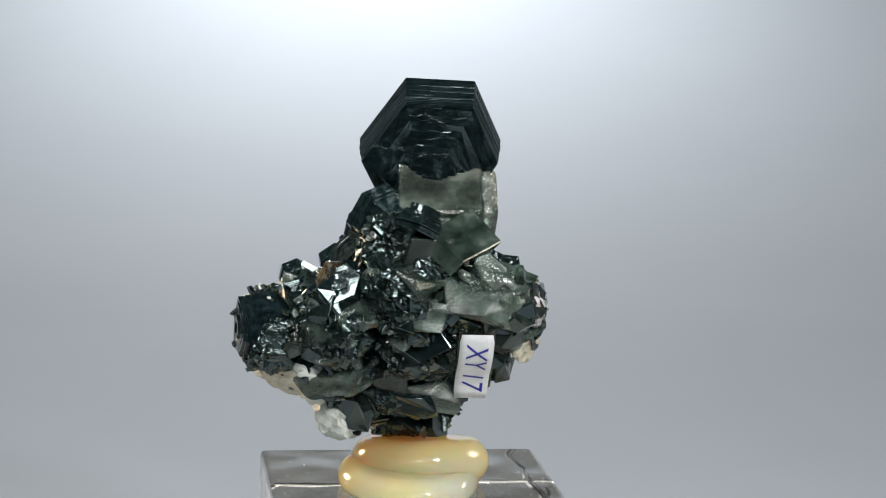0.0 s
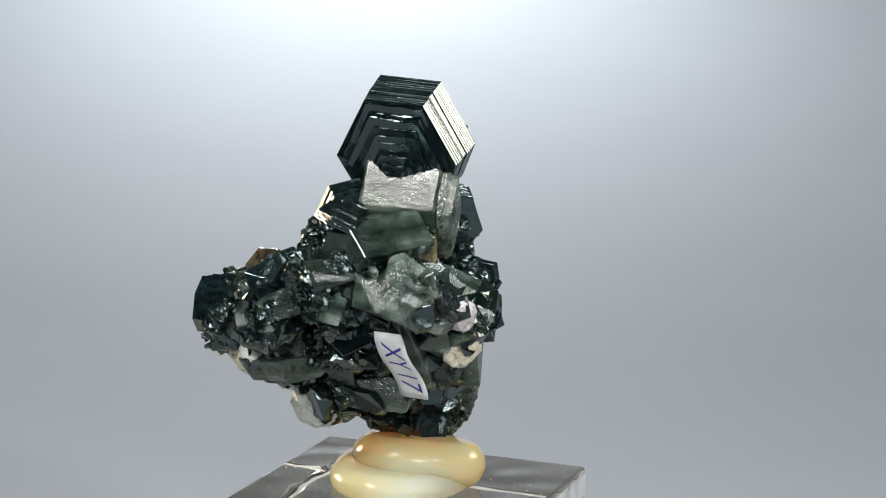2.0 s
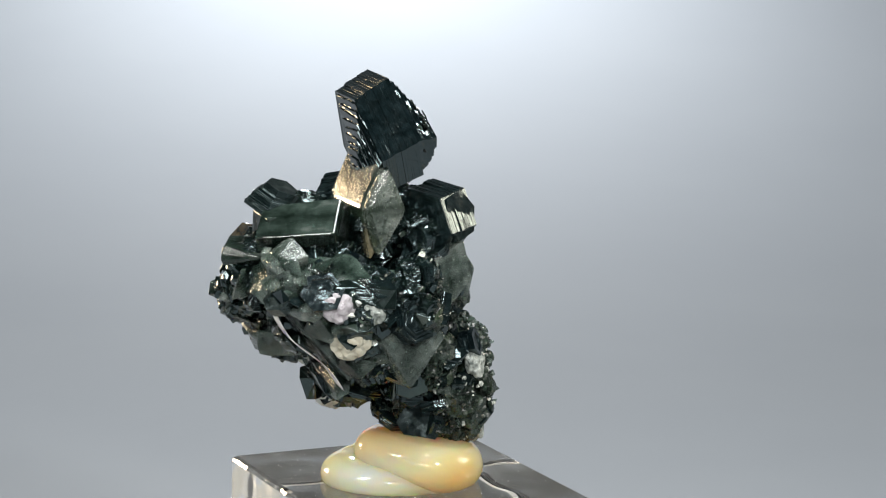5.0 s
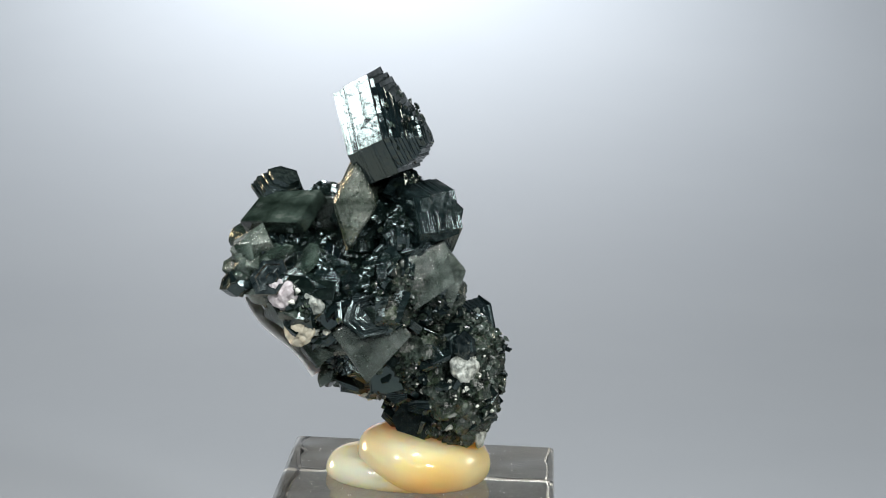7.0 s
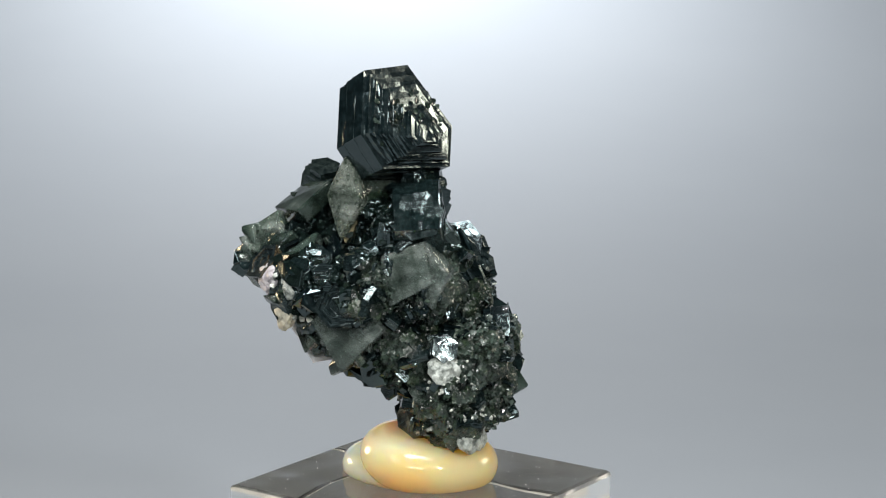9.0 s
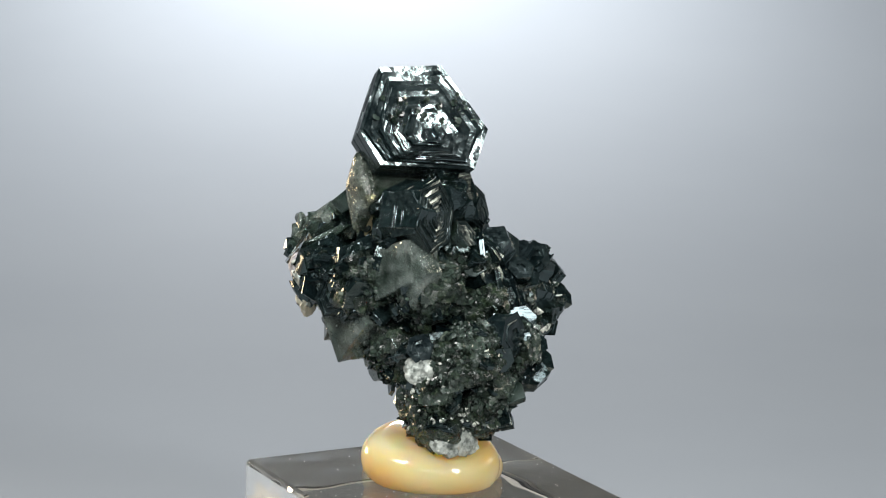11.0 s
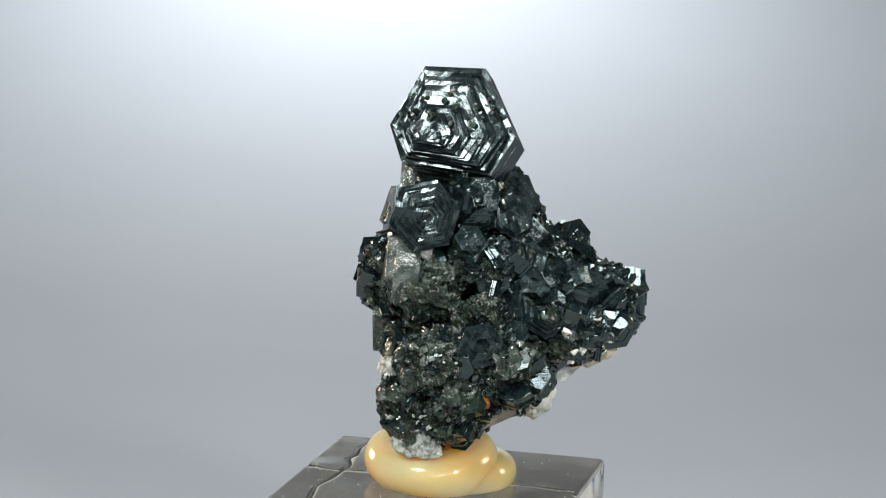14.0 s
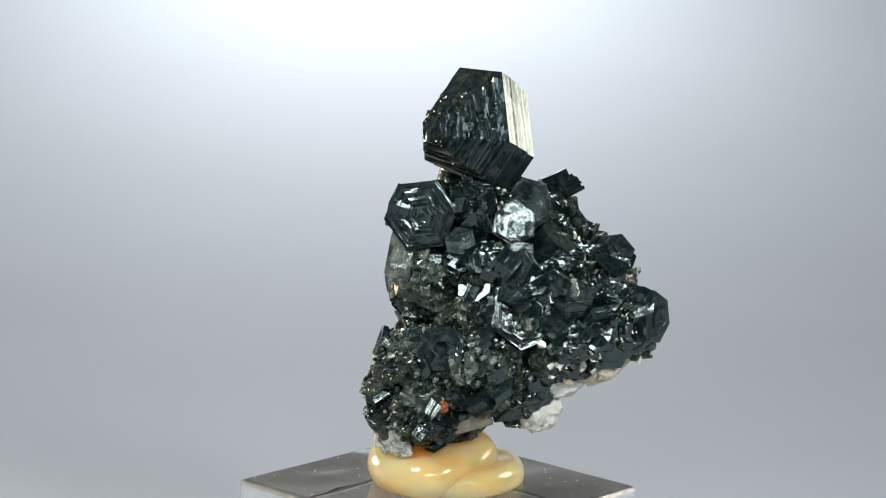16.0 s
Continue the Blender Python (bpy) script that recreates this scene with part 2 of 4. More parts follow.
def hexagon(r, z, cx=0.0, cy=0.0, turn=0.0, squash=1.0, wob=None, seg=1, rnd=None, rag=0.0, lift=0.0, shape=None):
    """Corners of a six-sided outline, each side in seg pieces; rag: unevenness of the outline, lift: of its height."""
    c = []
    for i in range(6):
        a = radians(60 * i + turn)
        k = r * (1 + (wob[i] if wob else 0))
        ux, uy = shape[i] if shape else (math.cos(a), squash * math.sin(a))
        c.append((cx + k * ux, cy + k * uy))
    lifts = [rnd.uniform(-lift, lift) for _ in range(6)] if rnd and lift else [0.0] * 6
    out = []
    for i in range(6):
        (x0, y0), (x1, y1) = c[i], c[(i + 1) % 6]
        for k in range(seg):
            t = k / seg
            x, y, zz = x0 + (x1 - x0) * t, y0 + (y1 - y0) * t, z + lifts[i] * (1 - t) + lifts[(i + 1) % 6] * t
            if rnd and seg > 1:
                q = 1 + rnd.uniform(-rag, rag) * (1 if k else 0.4)
                x, y = cx + (x - cx) * q, cy + (y - cy) * q
            out.append((x * MM, y * MM, zz * MM))
    return out


def book(r, thick, plates, back=1.0, squash=1.0, seed=1, step=0.03, terraces=0, centre=(0, 0), chips=0.05, drift=(0, 0), relief=0.3, back_steps=0,
         seg=4, crown=0.0, bulge=1.6, shape=None, dome=0.0, tilt=0.05):
    """A mica crystal: six-sided plates of uneven thickness stacked along z, widest at z = 0 (the face), down to back * r at -thick, one closed skin.
    drift: shift of the last plate. terraces: growth ridges on the face, round centre, relief high. crown: how much the upper plates draw in.
    shape: six corners of an uneven outline, for r = 1. dome: how far the middle of the face stands out. tilt: unevenness of the ledges on it."""
    rnd = random.Random(seed)
    bm = bmesh.new()
    wob = [rnd.uniform(-chips, chips) for _ in range(6)]
    heights = [0.25 + rnd.random() ** 2.2 * 2.0 for _ in range(plates)]
    cuts = [-thick]
    for h in heights:
        cuts.append(cuts[-1] + thick * h / sum(heights))
    rings = []
    for i in range(back_steps):
        t = (i + 1 + rnd.uniform(-0.38, 0.38)) / (back_steps + 1)
        k, z = r * back * (0.15 + 0.85 * t), -thick - bulge * (1 - t) ** 1.5
        w = [a + rnd.uniform(-.06, .06) for a in wob]
        cy = drift[1] - (1 - t) * r * 0.42
        for zz in (z, z + 0.9 * bulge / back_steps):
            rings.append(hexagon(k, zz, drift[0], cy, 0, squash, w, seg, rnd, 0.014, shape=shape))
    ledge, w, jog = 0.0, wob, (0.0, 0.0)
    for i in range(plates):
        t = i / max(1, plates - 1)
        if rnd.random() < 0.35:
            ledge, jog = rnd.uniform(-1.6, 0.8) * step, (rnd.uniform(-1, 1) * step * r * 0.5, rnd.uniform(-1, 1) * step * r * 0.5)
            w = [a + rnd.uniform(-chips, chips) * 0.35 for a in wob]
        k = (back + (1 - back) * t ** 0.7) * r * (1 + ledge + rnd.uniform(-0.15, 0.1) * step) * math.sqrt(1 - crown * t ** 3)
        cx, cy = drift[0] * (1 - t) + jog[0], drift[1] * (1 - t) + jog[1]
        lean = rnd.uniform(1 - 0.3 * step, 1 + 0.1 * step)
        state = rnd.getstate()
        for z, q in ((cuts[i], 1.0), (cuts[i + 1] - (0.03 if i < plates - 1 else 0), lean)):
            rnd.setstate(state)
            rings.append(hexagon(k * q, z, cx, cy, 0, squash, w, seg, rnd, step * 0.15, shape=shape))
    last, top = 0.0, r * math.sqrt(1 - crown)
    for i in range(terraces):
        t = (i + 1) / (terraces + 1)
        cx, cy = centre[0] * t + rnd.uniform(-.015, .015) * r, centre[1] * t + rnd.uniform(-.015, .015) * r
        w = [a + rnd.uniform(-.03, .03) for a in wob]
        k = top * (0.975 - 0.93 * t)
        h = rnd.uniform(-0.7, 1.0) * relief - relief * 1.2 * t + dome * (1 - (1 - t) ** 1.5)
        for z, q in ((last, 1.0), (h, 0.99)):
            rings.append(hexagon(k * q, z, cx, cy, 0, squash, w, seg, rnd, 0.008, tilt, shape=shape))
        last = h
    prism(bm, rings)
    return bm


def chipped_box(sx, sy, sz, seed=1, skew=0.0, bevel=0.3, jag=0.03):
    """A cleaved block with leaning sides, bevelled and slightly uneven."""
    rnd = random.Random(seed)
    bm = bmesh.new()
    bmesh.ops.create_cube(bm, size=1)
    for v in bm.verts:
        v.co = Vector((v.co.x * sx + v.co.z * skew * sz, v.co.y * sy + v.co.x * 0.12 * sx, v.co.z * sz)) * MM
        v.co += Vector([rnd.uniform(-jag, jag) * min(sx, sy, sz) * MM for _ in range(3)])
    bmesh.ops.bevel(bm, geom=list(bm.edges), offset=bevel * MM, segments=2, affect="EDGES", profile=0.6)
    return bm


def shard(sx, sy, sz, seed=1, points=18):
    """A broken crystal piece: the convex skin of scattered corners, in a box of that size."""
    rnd = random.Random(seed)
    bm = bmesh.new()
    for _ in range(points):
        v = Vector([rnd.uniform(-1, 1) for _ in range(3)])
        v /= max(abs(c) for c in v) ** 0.8 * (0.85 + 0.15 * v.length)
        bm.verts.new((v.x * sx / 2 * MM, v.y * sy / 2 * MM, v.z * sz / 2 * MM))
    out = bmesh.ops.convex_hull(bm, input=list(bm.verts))
    spare = {g for g in out["geom_interior"] + out["geom_unused"] if isinstance(g, bmesh.types.BMVert)}
    bmesh.ops.delete(bm, geom=sorted(spare, key=lambda v: v.index), context="VERTS")
    bmesh.ops.dissolve_limit(bm, angle_limit=radians(14), verts=list(bm.verts), edges=list(bm.edges))
    bmesh.ops.bevel(bm, geom=list(bm.edges), offset=0.09 * MM, segments=1, affect="EDGES", profile=0.6, clamp_overlap=True)
    return bm


def lozenge(half_w, half_h, depth, seed=1, bevel=0.35, taper=0.9, near=1.0):
    """A crystal with a diamond outline in its xy plane and its length along z, centred."""
    rnd = random.Random(seed)
    bm = bmesh.new()
    ring = [(half_w, 0), (0.12 * half_w, half_h), (-half_w * near, 0.05 * half_h), (-0.10 * half_w, -half_h)]
    lo = [(x * MM, y * MM, -depth / 2 * MM) for x, y in ring]
    hi = [(x * taper * MM, y * taper * MM, depth / 2 * MM + rnd.uniform(-.4, .4) * MM) for x, y in ring]
    prism(bm, [lo, hi])
    bmesh.ops.recalc_face_normals(bm, faces=bm.faces)
    bmesh.ops.bevel(bm, geom=list(bm.edges), offset=bevel * MM, segments=2, affect="EDGES", profile=0.6)
    return bm


def blob(rx, ry, rz, seed=1, rough=0.36, levels=4):
    """A crumbly grain."""
    bm = bmesh.new()
    bmesh.ops.create_icosphere(bm, subdivisions=levels, radius=1)
    off = Vector((seed * 7.3, seed * 3.1, seed * 1.7))
    for v in bm.verts:
        d = noise.noise(v.co * 1.3 + off) * rough * 1.1 + noise.noise(v.co * 3.1 + off) * rough * 0.6 + noise.noise(v.co * 8.0 + off) * rough * 0.3 + noise.cell(v.co * 4.0 + off) * rough * 0.2
        v.co = Vector((v.co.x * rx, v.co.y * ry, v.co.z * rz)) * (1 + d) * MM
    return bm


# ---- the setting ----
def sweep():
    bm = bmesh.new()
    prof = [(-1.1, 0.0), (0.30, 0.0)]
    for i in range(1, 37):
        a = radians(90 * i / 36)
        prof.append((0.30 + 0.90 * math.sin(a), 0.90 * (1 - math.cos(a))))
    prof += [(1.2, 1.4)]
    front = [[bm.verts.new((x, y, z - 0.0382)) for y, z in prof] for x in (-0.9, 0.9)]
    back = [[bm.verts.new((x, y + (0.004 if z > 0.01 else 0), z - 0.0422)) for y, z in prof] for x in (-0.9, 0.9)]
    for i in range(len(prof) - 1):
        bm.faces.new((front[0][i], front[1][i], front[1][i + 1], front[0][i + 1]))
        bm.faces.new((back[0][i], back[0][i + 1], back[1][i + 1], back[1][i]))
    bmesh.ops.recalc_face_normals(bm, faces=bm.faces)
    ob = new("backdrop", mesh_of(bm, "backdrop", BACKDROP, True))
    tagged(ob, "smooth pale grey paper sweep behind the specimen", "backdrop", kind="structure")


sweep()


def room():
    for name, lo, hi in (("floor", (-1.5, -1.8, -0.80), (1.5, 1.4, -0.78)), ("ceiling", (-1.5, -1.8, 1.5), (1.5, 1.4, 1.52)),
                         ("wall_south", (-1.5, -1.82, -0.78), (1.5, -1.8, 1.5)), ("wall_north", (-1.5, 1.4, -0.78), (1.5, 1.42, 1.5)),
                         ("wall_west", (-1.52, -1.8, -0.78), (-1.5, 1.4, 1.5)), ("wall_east", (1.5, -1.8, -0.78), (1.52, 1.4, 1.5))):
        bm = bmesh.new()
        bmesh.ops.create_cube(bm, size=1)
        for v in bm.verts:
            v.co = Vector([lo[i] + (v.co[i] + 0.5) * (hi[i] - lo[i]) for i in range(3)])
        tagged(new(name, mesh_of(bm, name, ROOM)), "plain dark room surface out of view", "wall", kind="structure")


room()


def table():
    bm = bmesh.new()
    bmesh.ops.create_cube(bm, size=1)
    for v in bm.verts:
        v.co = Vector((v.co.x * 1.9, -0.2 + v.co.y * 1.8, -0.0525 + v.co.z * 0.02))
    tagged(new("table_top", mesh_of(bm, "table_top", ROOM)), "dark table top under the paper sweep", "table", kind="structure")


table()

# ---- display block ----
BLOCK_AT = pose(-0.00186, -0.00160, 0, -0.48, 0.24, 8.10)


def display_block():
    bm = bmesh.new()
    bmesh.ops.create_cube(bm, size=1)
    for v in bm.verts:
        v.co = Vector((v.co.x * 0.0514, v.co.y * 0.0490, v.co.z * 0.0296 - 0.0148))
    bmesh.ops.bevel(bm, geom=list(bm.edges), offset=0.0009, segments=2, affect="EDGES", profile=0.5)
    ob = new("display_block", mesh_of(bm, "display_block", ACRYLIC))
    ob.matrix_basis = BLOCK_AT
    ob.visible_shadow = False
    tagged(ob, "clear acrylic display block on a grey turntable", "display base")
    # unseen dark sheet added near the bottom to darken the view through the acrylic
    bm = bmesh.new()
    bmesh.ops.create_cube(bm, size=1)
    for v in bm.verts:
        v.co = Vector((v.co.x * 0.0492 + 0.0003, v.co.y * 0.0470 - 0.0003, v.co.z * 0.0005 - 0.0291))
    part("added_shade_pad", bm, SHADE_PAD, ob, "added dark pad that shades the inside of the block")
    rnd = random.Random(31)
    verts, faces = [], []
    for _ in range(170):
        x, y, r = rnd.uniform(-0.0245, 0.0245), rnd.uniform(-0.0232, 0.0232), rnd.uniform(0.00004, 0.00012)
        a = len(verts)
        verts += [(x + r * math.cos(2.1 * k) * rnd.uniform(0.6, 1.6), y + r * math.sin(2.1 * k), 0.00001) for k in range(3)] + [(x, y, r)]
        faces += [(a, a + 1, a + 3), (a + 1, a + 2, a + 3), (a + 2, a, a + 3), (a, a + 2, a + 1)]
    me = bpy.data.meshes.new("dust")
    me.from_pydata(verts, [], faces)
    me.materials.append(PAPER)
    flecks = new("dust", me)
    flecks.parent = ob
    tagged(flecks, "scattered white dust on the block", kind="stuff")
    return ob


block = display_block()


# ---- putty ----
def surface_net(field, lo, step):
    """The zero surface of a sampled field, as corners and quads."""
    sgn = field < 0
    nx, ny, nz = field.shape
    acc, cnt = np.zeros((nx - 1, ny - 1, nz - 1, 3)), np.zeros((nx - 1, ny - 1, nz - 1))
    base = [(i, j, k) for i in (0, 1) for j in (0, 1) for k in (0, 1)]
    for a in base:
        for ax in range(3):
            if a[ax]:
                continue
            b = list(a)
            b[ax] = 1
            fa = field[a[0]:nx - 1 + a[0], a[1]:ny - 1 + a[1], a[2]:nz - 1 + a[2]]
            fb = field[b[0]:nx - 1 + b[0], b[1]:ny - 1 + b[1], b[2]:nz - 1 + b[2]]
            cross = (fa < 0) != (fb < 0)
            t = np.where(cross, fa / np.where(cross, fa - fb, 1), 0)
            for d in range(3):
                acc[..., d] += np.where(cross, a[d] + (t if d == ax else 0), 0)
            cnt += cross
    cells = np.argwhere(cnt > 0)
    index = np.full(cnt.shape, -1)
    index[tuple(cells.T)] = np.arange(len(cells))
    pts = (cells + acc[tuple(cells.T)] / cnt[tuple(cells.T)][:, None]) * step + np.array(lo)
    quads = []
    for ax in range(3):
        sl = [slice(1, -1)] * 3
        sl[ax] = slice(0, -1)
        a = sgn[tuple(sl)]
        sl2 = list(sl)
        sl2[ax] = slice(1, None)
        b = sgn[tuple(sl2)]
        e = np.argwhere(a != b)
        inside = a[tuple(e.T)]
        o = [1, 1, 1]
        o[ax] = 0
        e = e + np.array(o)
        u, w = (ax + 1) % 3, (ax + 2) % 3
        du, dw = np.eye(3, dtype=int)[u], np.eye(3, dtype=int)[w]
        q = np.stack([index[tuple((e - du - dw).T)], index[tuple((e - dw).T)], index[tuple(e.T)], index[tuple((e - du).T)]], 1)
        quads.append(np.where(inside[:, None], q, q[:, ::-1]))
    return pts, np.concatenate(quads)


def grid(lo, hi, step):
    axes = [np.arange(a, b + step, step) for a, b in zip(lo, hi)]
    return np.meshgrid(*axes, indexing="ij")


def ellipsoid(g, c, s, rot=(0, 0, 0)):
    r = np.array(Euler([radians(a) for a in rot]).to_matrix())
    d = np.stack([g[i] - c[i] for i in range(3)], -1) @ r / np.array(s)
    return (np.sqrt((d ** 2).sum(-1)) - 1) * min(s)


def fold(name, c, radius, thick, dome, stretch, rot, parent, label):
    """A thick round-rimmed pat of putty, flat where it meets the block."""
    step, lo, hi = 0.5, (-20, -20, -1), (18, 18, 12)
    g = grid(lo, hi, step)
    r = np.array(Euler([radians(a) for a in rot]).to_matrix())
    d = np.stack([g[i] - c[i] for i in range(3)], -1) @ r
    rho = np.hypot(d[..., 0] * stretch, d[..., 1])
    rho = rho + 0.5 * np.sin(2 * np.arctan2(d[..., 1], d[..., 0]) + c[1]) + 0.3 * np.sin(3 * np.arctan2(d[..., 1], d[..., 0]) + c[0])
    f = np.hypot(np.maximum(rho - radius, 0), d[..., 2]) - thick - dome * np.exp(-(rho / radius) ** 2) + 0.12 * np.sin(g[0] * 0.5) * np.cos(g[1] * 0.45)
    f = np.maximum(f, 0.02 - g[2])
    pts, quads = surface_net(f, lo, step)
    me = bpy.data.meshes.new(name)
    me.from_pydata((pts * MM).tolist(), [], quads.tolist())
    me.materials.append(PUTTY)
    for p in me.polygons:
        p.use_smooth = True
    ob = new(name, me)
    ob.parent = parent
    return tagged(ob, label)


def putty():
    ob = tagged(new("putty"), "glossy cream mineral putty folded onto the acrylic block", "putty")
    fold("lower_fold", (-2.7, -4.6, 1.6), 9.8, 3.0, 0.6, 1.0, (2, 0, 15), ob, "lower fold of the putty")
    fold("upper_fold", (-1.2, -0.5, 4.1), 8.4, 3.7, 1.2, 1.04, (-9, 2, 15), ob, "upper fold holding the stone")
    return ob


putty_ob = putty()


def turntable():
    bm = bmesh.new()
    prof = [(0.0, 0.0), (0.066, 0.0), (0.068, -0.001), (0.068, -0.007), (0.066, -0.008), (0.0, -0.008)]
    n = 64
    rings = [[bm.verts.new((r * math.cos(2 * math.pi * i / n), r * math.sin(2 * math.pi * i / n), z)) for i in range(n)] for r, z in prof[1:-1]]
    for a, b in zip(rings, rings[1:]):
        for i in range(n):
            bm.faces.new((a[i], b[i], b[(i + 1) % n], a[(i + 1) % n]))
    bm.faces.new(rings[0])
    bm.faces.new(rings[-1][::-1])
    bmesh.ops.recalc_face_normals(bm, faces=bm.faces)
    ob = new("turntable", mesh_of(bm, "turntable", TURNTABLE_GREY))
    ob.matrix_basis = TABLE_AT
    return tagged(ob, "grey turntable disc under the acrylic block", "turntable")


TABLE_AT = pose(0, 0, -0.03)
turntable_ob = turntable()

# ---- mineral specimen ----
specimen = tagged(new("mineral_specimen"), "black mica and cloudy feldspar crystal cluster standing in cream putty", "mineral")
LUMPS = []


def lump(x, y, z, a, b, c, rx, ry, rz):
    LUMPS.append(((x, y, z), (a, b, c), (rx, ry, rz)))


lump(-4.0, -29.3, 39.2, 7.3, 7.6, 9.4, 49, 28, -130)
lump(0.9, 0.7, 34.5, 6.7, 7.8, 8.5, 84, -6, -86)
lump(1.3, -24.6, 44.6, 6.2, 7.0, 8.0, 78, -50, -49)
lump(-24.1, -12.7, 27.3, 6.2, 7.9, 9.3, 26, -44, -16)
lump(-15.3, -28.2, 35.0, 7.0, 8.5, 9.2, 17, -28, -118)
lump(7.7, -15.1, 26.8, 6.7, 7.9, 9.2, 66, 47, -40)
lump(-4.8, -8.6, 49.5, 7.0, 7.5, 8.8, -113, -74, -176)
lump(-2.5, -22.4, 30.1, 6.9, 7.6, 8.9, -93, -30, 90)
lump(-4.1, -14.0, 21.8, 7.4, 7.7, 8.6, 49, -30, -40)
lump(3.0, -2.8, 44.8, 6.2, 6.8, 7.6, 26, 10, -113)
lump(4.5, -11.8, 46.6, 5.6, 6.0, 6.4, 120, 39, -175)
lump(-16.1, 0.7, 22.4, 6.4, 8.5, 8.8, -66, -14, -33)
lump(-15.5, -21.1, 25.3, 7.1, 7.8, 9.0, -102, -74, 128)
lump(-7.2, -19.6, 45.2, 6.7, 7.5, 8.9, 91, 21, -22)
lump(-8.9, 6.5, 15.3, 5.7, 7.8, 8.3, -20, -28, -34)
lump(3.7, -3.7, 23.1, 7.6, 7.8, 8.6, 61, -51, -154)
lump(-8.3, -5.6, 39.9, 6.2, 8.0, 8.7, 115, -74, 144)
lump(2.7, -17.0, 39.2, 6.8, 7.7, 8.1, -25, -62, -37)
lump(-18.5, -9.3, 33.6, 6.9, 7.5, 8.9, 136, 49, -165)
lump(-5.6, -3.4, 15.4, 6.6, 8.1, 8.4, -2, 16, -97)
lump(-26.2, -22.4, 31.7, 7.0, 8.4, 10.2, 48, -31, -142)
lump(1.0, 5.4, 13.8, 5.9, 7.9, 9.4, -18, 25, 14)
lump(-10.0, -3.0, 29.2, 6.4, 8.0, 9.1, -152, 51, 147)
lump(-4.0, 6.7, 24.2, 6.4, 8.1, 9.5, -44, -57, 57)
lump(14.2, -17.1, 35.7, 6.7, 8.1, 8.9, -74, -15, -18)
lump(8.0, -25.2, 37.6, 6.4, 7.2, 8.0, 102, -43, 125)
lump(10.0, -6.4, 35.4, 7.2, 8.0, 9.0, -2, 10, -137)
lump(-12.7, -17.3, 36.3, 7.2, 7.4, 9.0, 55, -11, -61)
lump(-13.9, -10.7, 19.0, 6.8, 8.0, 8.8, -36, -20, 23)
lump(-1.9, -10.4, 32.8, 6.6, 7.6, 8.1, 62, -3, 122)


def core():
    """The rock that carries the crystals."""
    step = 0.6
    lo, hi = (-40, -42, 4), (24, 18, 60)
    g = grid(lo, hi, step)
    f = np.full(g[0].shape, 9.0)
    for c, s, r in LUMPS:
        e = ellipsoid(g, c, [v - 1.9 for v in s], r)
        h = np.clip(0.5 + 0.5 * (f - e) / 2.2, 0, 1)
        f = f * (1 - h) + e * h - 2.2 * h * (1 - h)
    pts, quads = surface_net(f, lo, step)
    tmp = bpy.data.meshes.new("matrix")
    tmp.from_pydata(pts.tolist(), [], quads.tolist())
    normals = [v.normal.copy() for v in tmp.vertices]
    for v, n in zip(tmp.vertices, normals):
        p = v.co.copy()
        cell = noise.cell_vector(p * 0.30 + noise.noise_vector(p * 0.2) * 0.6)
        v.co = (p + n * ((cell.x - 0.5) * 2.6 + noise.noise(p * 0.5) * 0.7 + noise.noise(p * 1.6) * 0.35)) * MM
    tmp.materials.append(MATRIX)
    tmp.materials.append(MICA_MASS)
    for q in tmp.polygons:
        c = q.center / MM
        if c.y + noise.noise(c * 0.2) * 5 < -5 or c.z > 41:
            q.material_index = 1
    ob = new("matrix", tmp)
    ob.parent = specimen
    tagged(ob, "dark green crumbly rock matrix")
    return pts, np.array([tuple(n) for n in normals])


CORE_PTS, CORE_NORMALS = core()


def mica(x, y, z, n, spin, label="", mat=MICA_BOOK, **kw):
    ob = part("mica_crystal", book(**kw), mat, specimen, label, facing(x, y, z, n, spin))
    ob.data.materials.append(MICA_FACE)
    for p in ob.data.polygons:
        if p.normal.z > 0.6:
            p.material_index = 1
    return ob


# the large crystals
mica(-0.6, -6.6, 62.1, (0.0, 0.934, 0.357), 0, "large black six-sided mica book with stepped growth rings", mat=MICA_SMOOTH, r=12.2, thick=6.8, plates=20, back=0.95, bulge=3.2,
     seed=4, step=0.004, tilt=0.16, terraces=13, centre=(-1.8, -2.6), chips=0.012, drift=(0, -0.8), relief=0.34, back_steps=11, seg=7, dome=6.0,
     shape=((1.0, 0.0), (0.36, 0.98), (-0.60, 0.95), (-1.0, 0.03), (-0.72, -0.50), (0.72, -0.60)))
mica(0.2, 2.3, 48.2, (-0.62, 0.77, 0.10), 10, "black mica book with a ringed face", r=6.6, thick=8.0, plates=18, back=0.9, seed=5, step=0.015, terraces=13, centre=(0.4, -0.4), relief=0.34, seg=5, dome=0.9, tilt=0.10)
mica(-10.6, -11.8, 50.4, (-0.70, 0.58, 0.41), 45, "black mica book with bright stepped plate edges", r=5.5, thick=7.0, plates=14, back=0.9, seed=6, step=0.03, terraces=6, relief=0.45, centre=(-1.6, -2.4), dome=1.2)
mica(-1.0, -26.8, 53.6, (0.32, 0.28, 0.90), 20, crown=0.70, r=5.4, thick=4.7, plates=12, back=0.95, seed=7, step=0.07, terraces=0, chips=0.14)
mica(-31.4, -25.4, 32.4, (-0.94, -0.27, 0.02), 42, "black mica crystal ending the side arm", r=6.3, thick=11.5, plates=22, back=0.86, seed=8, step=0.018, terraces=4, relief=0.25, chips=0.12, dome=0.5, crown=0.42)
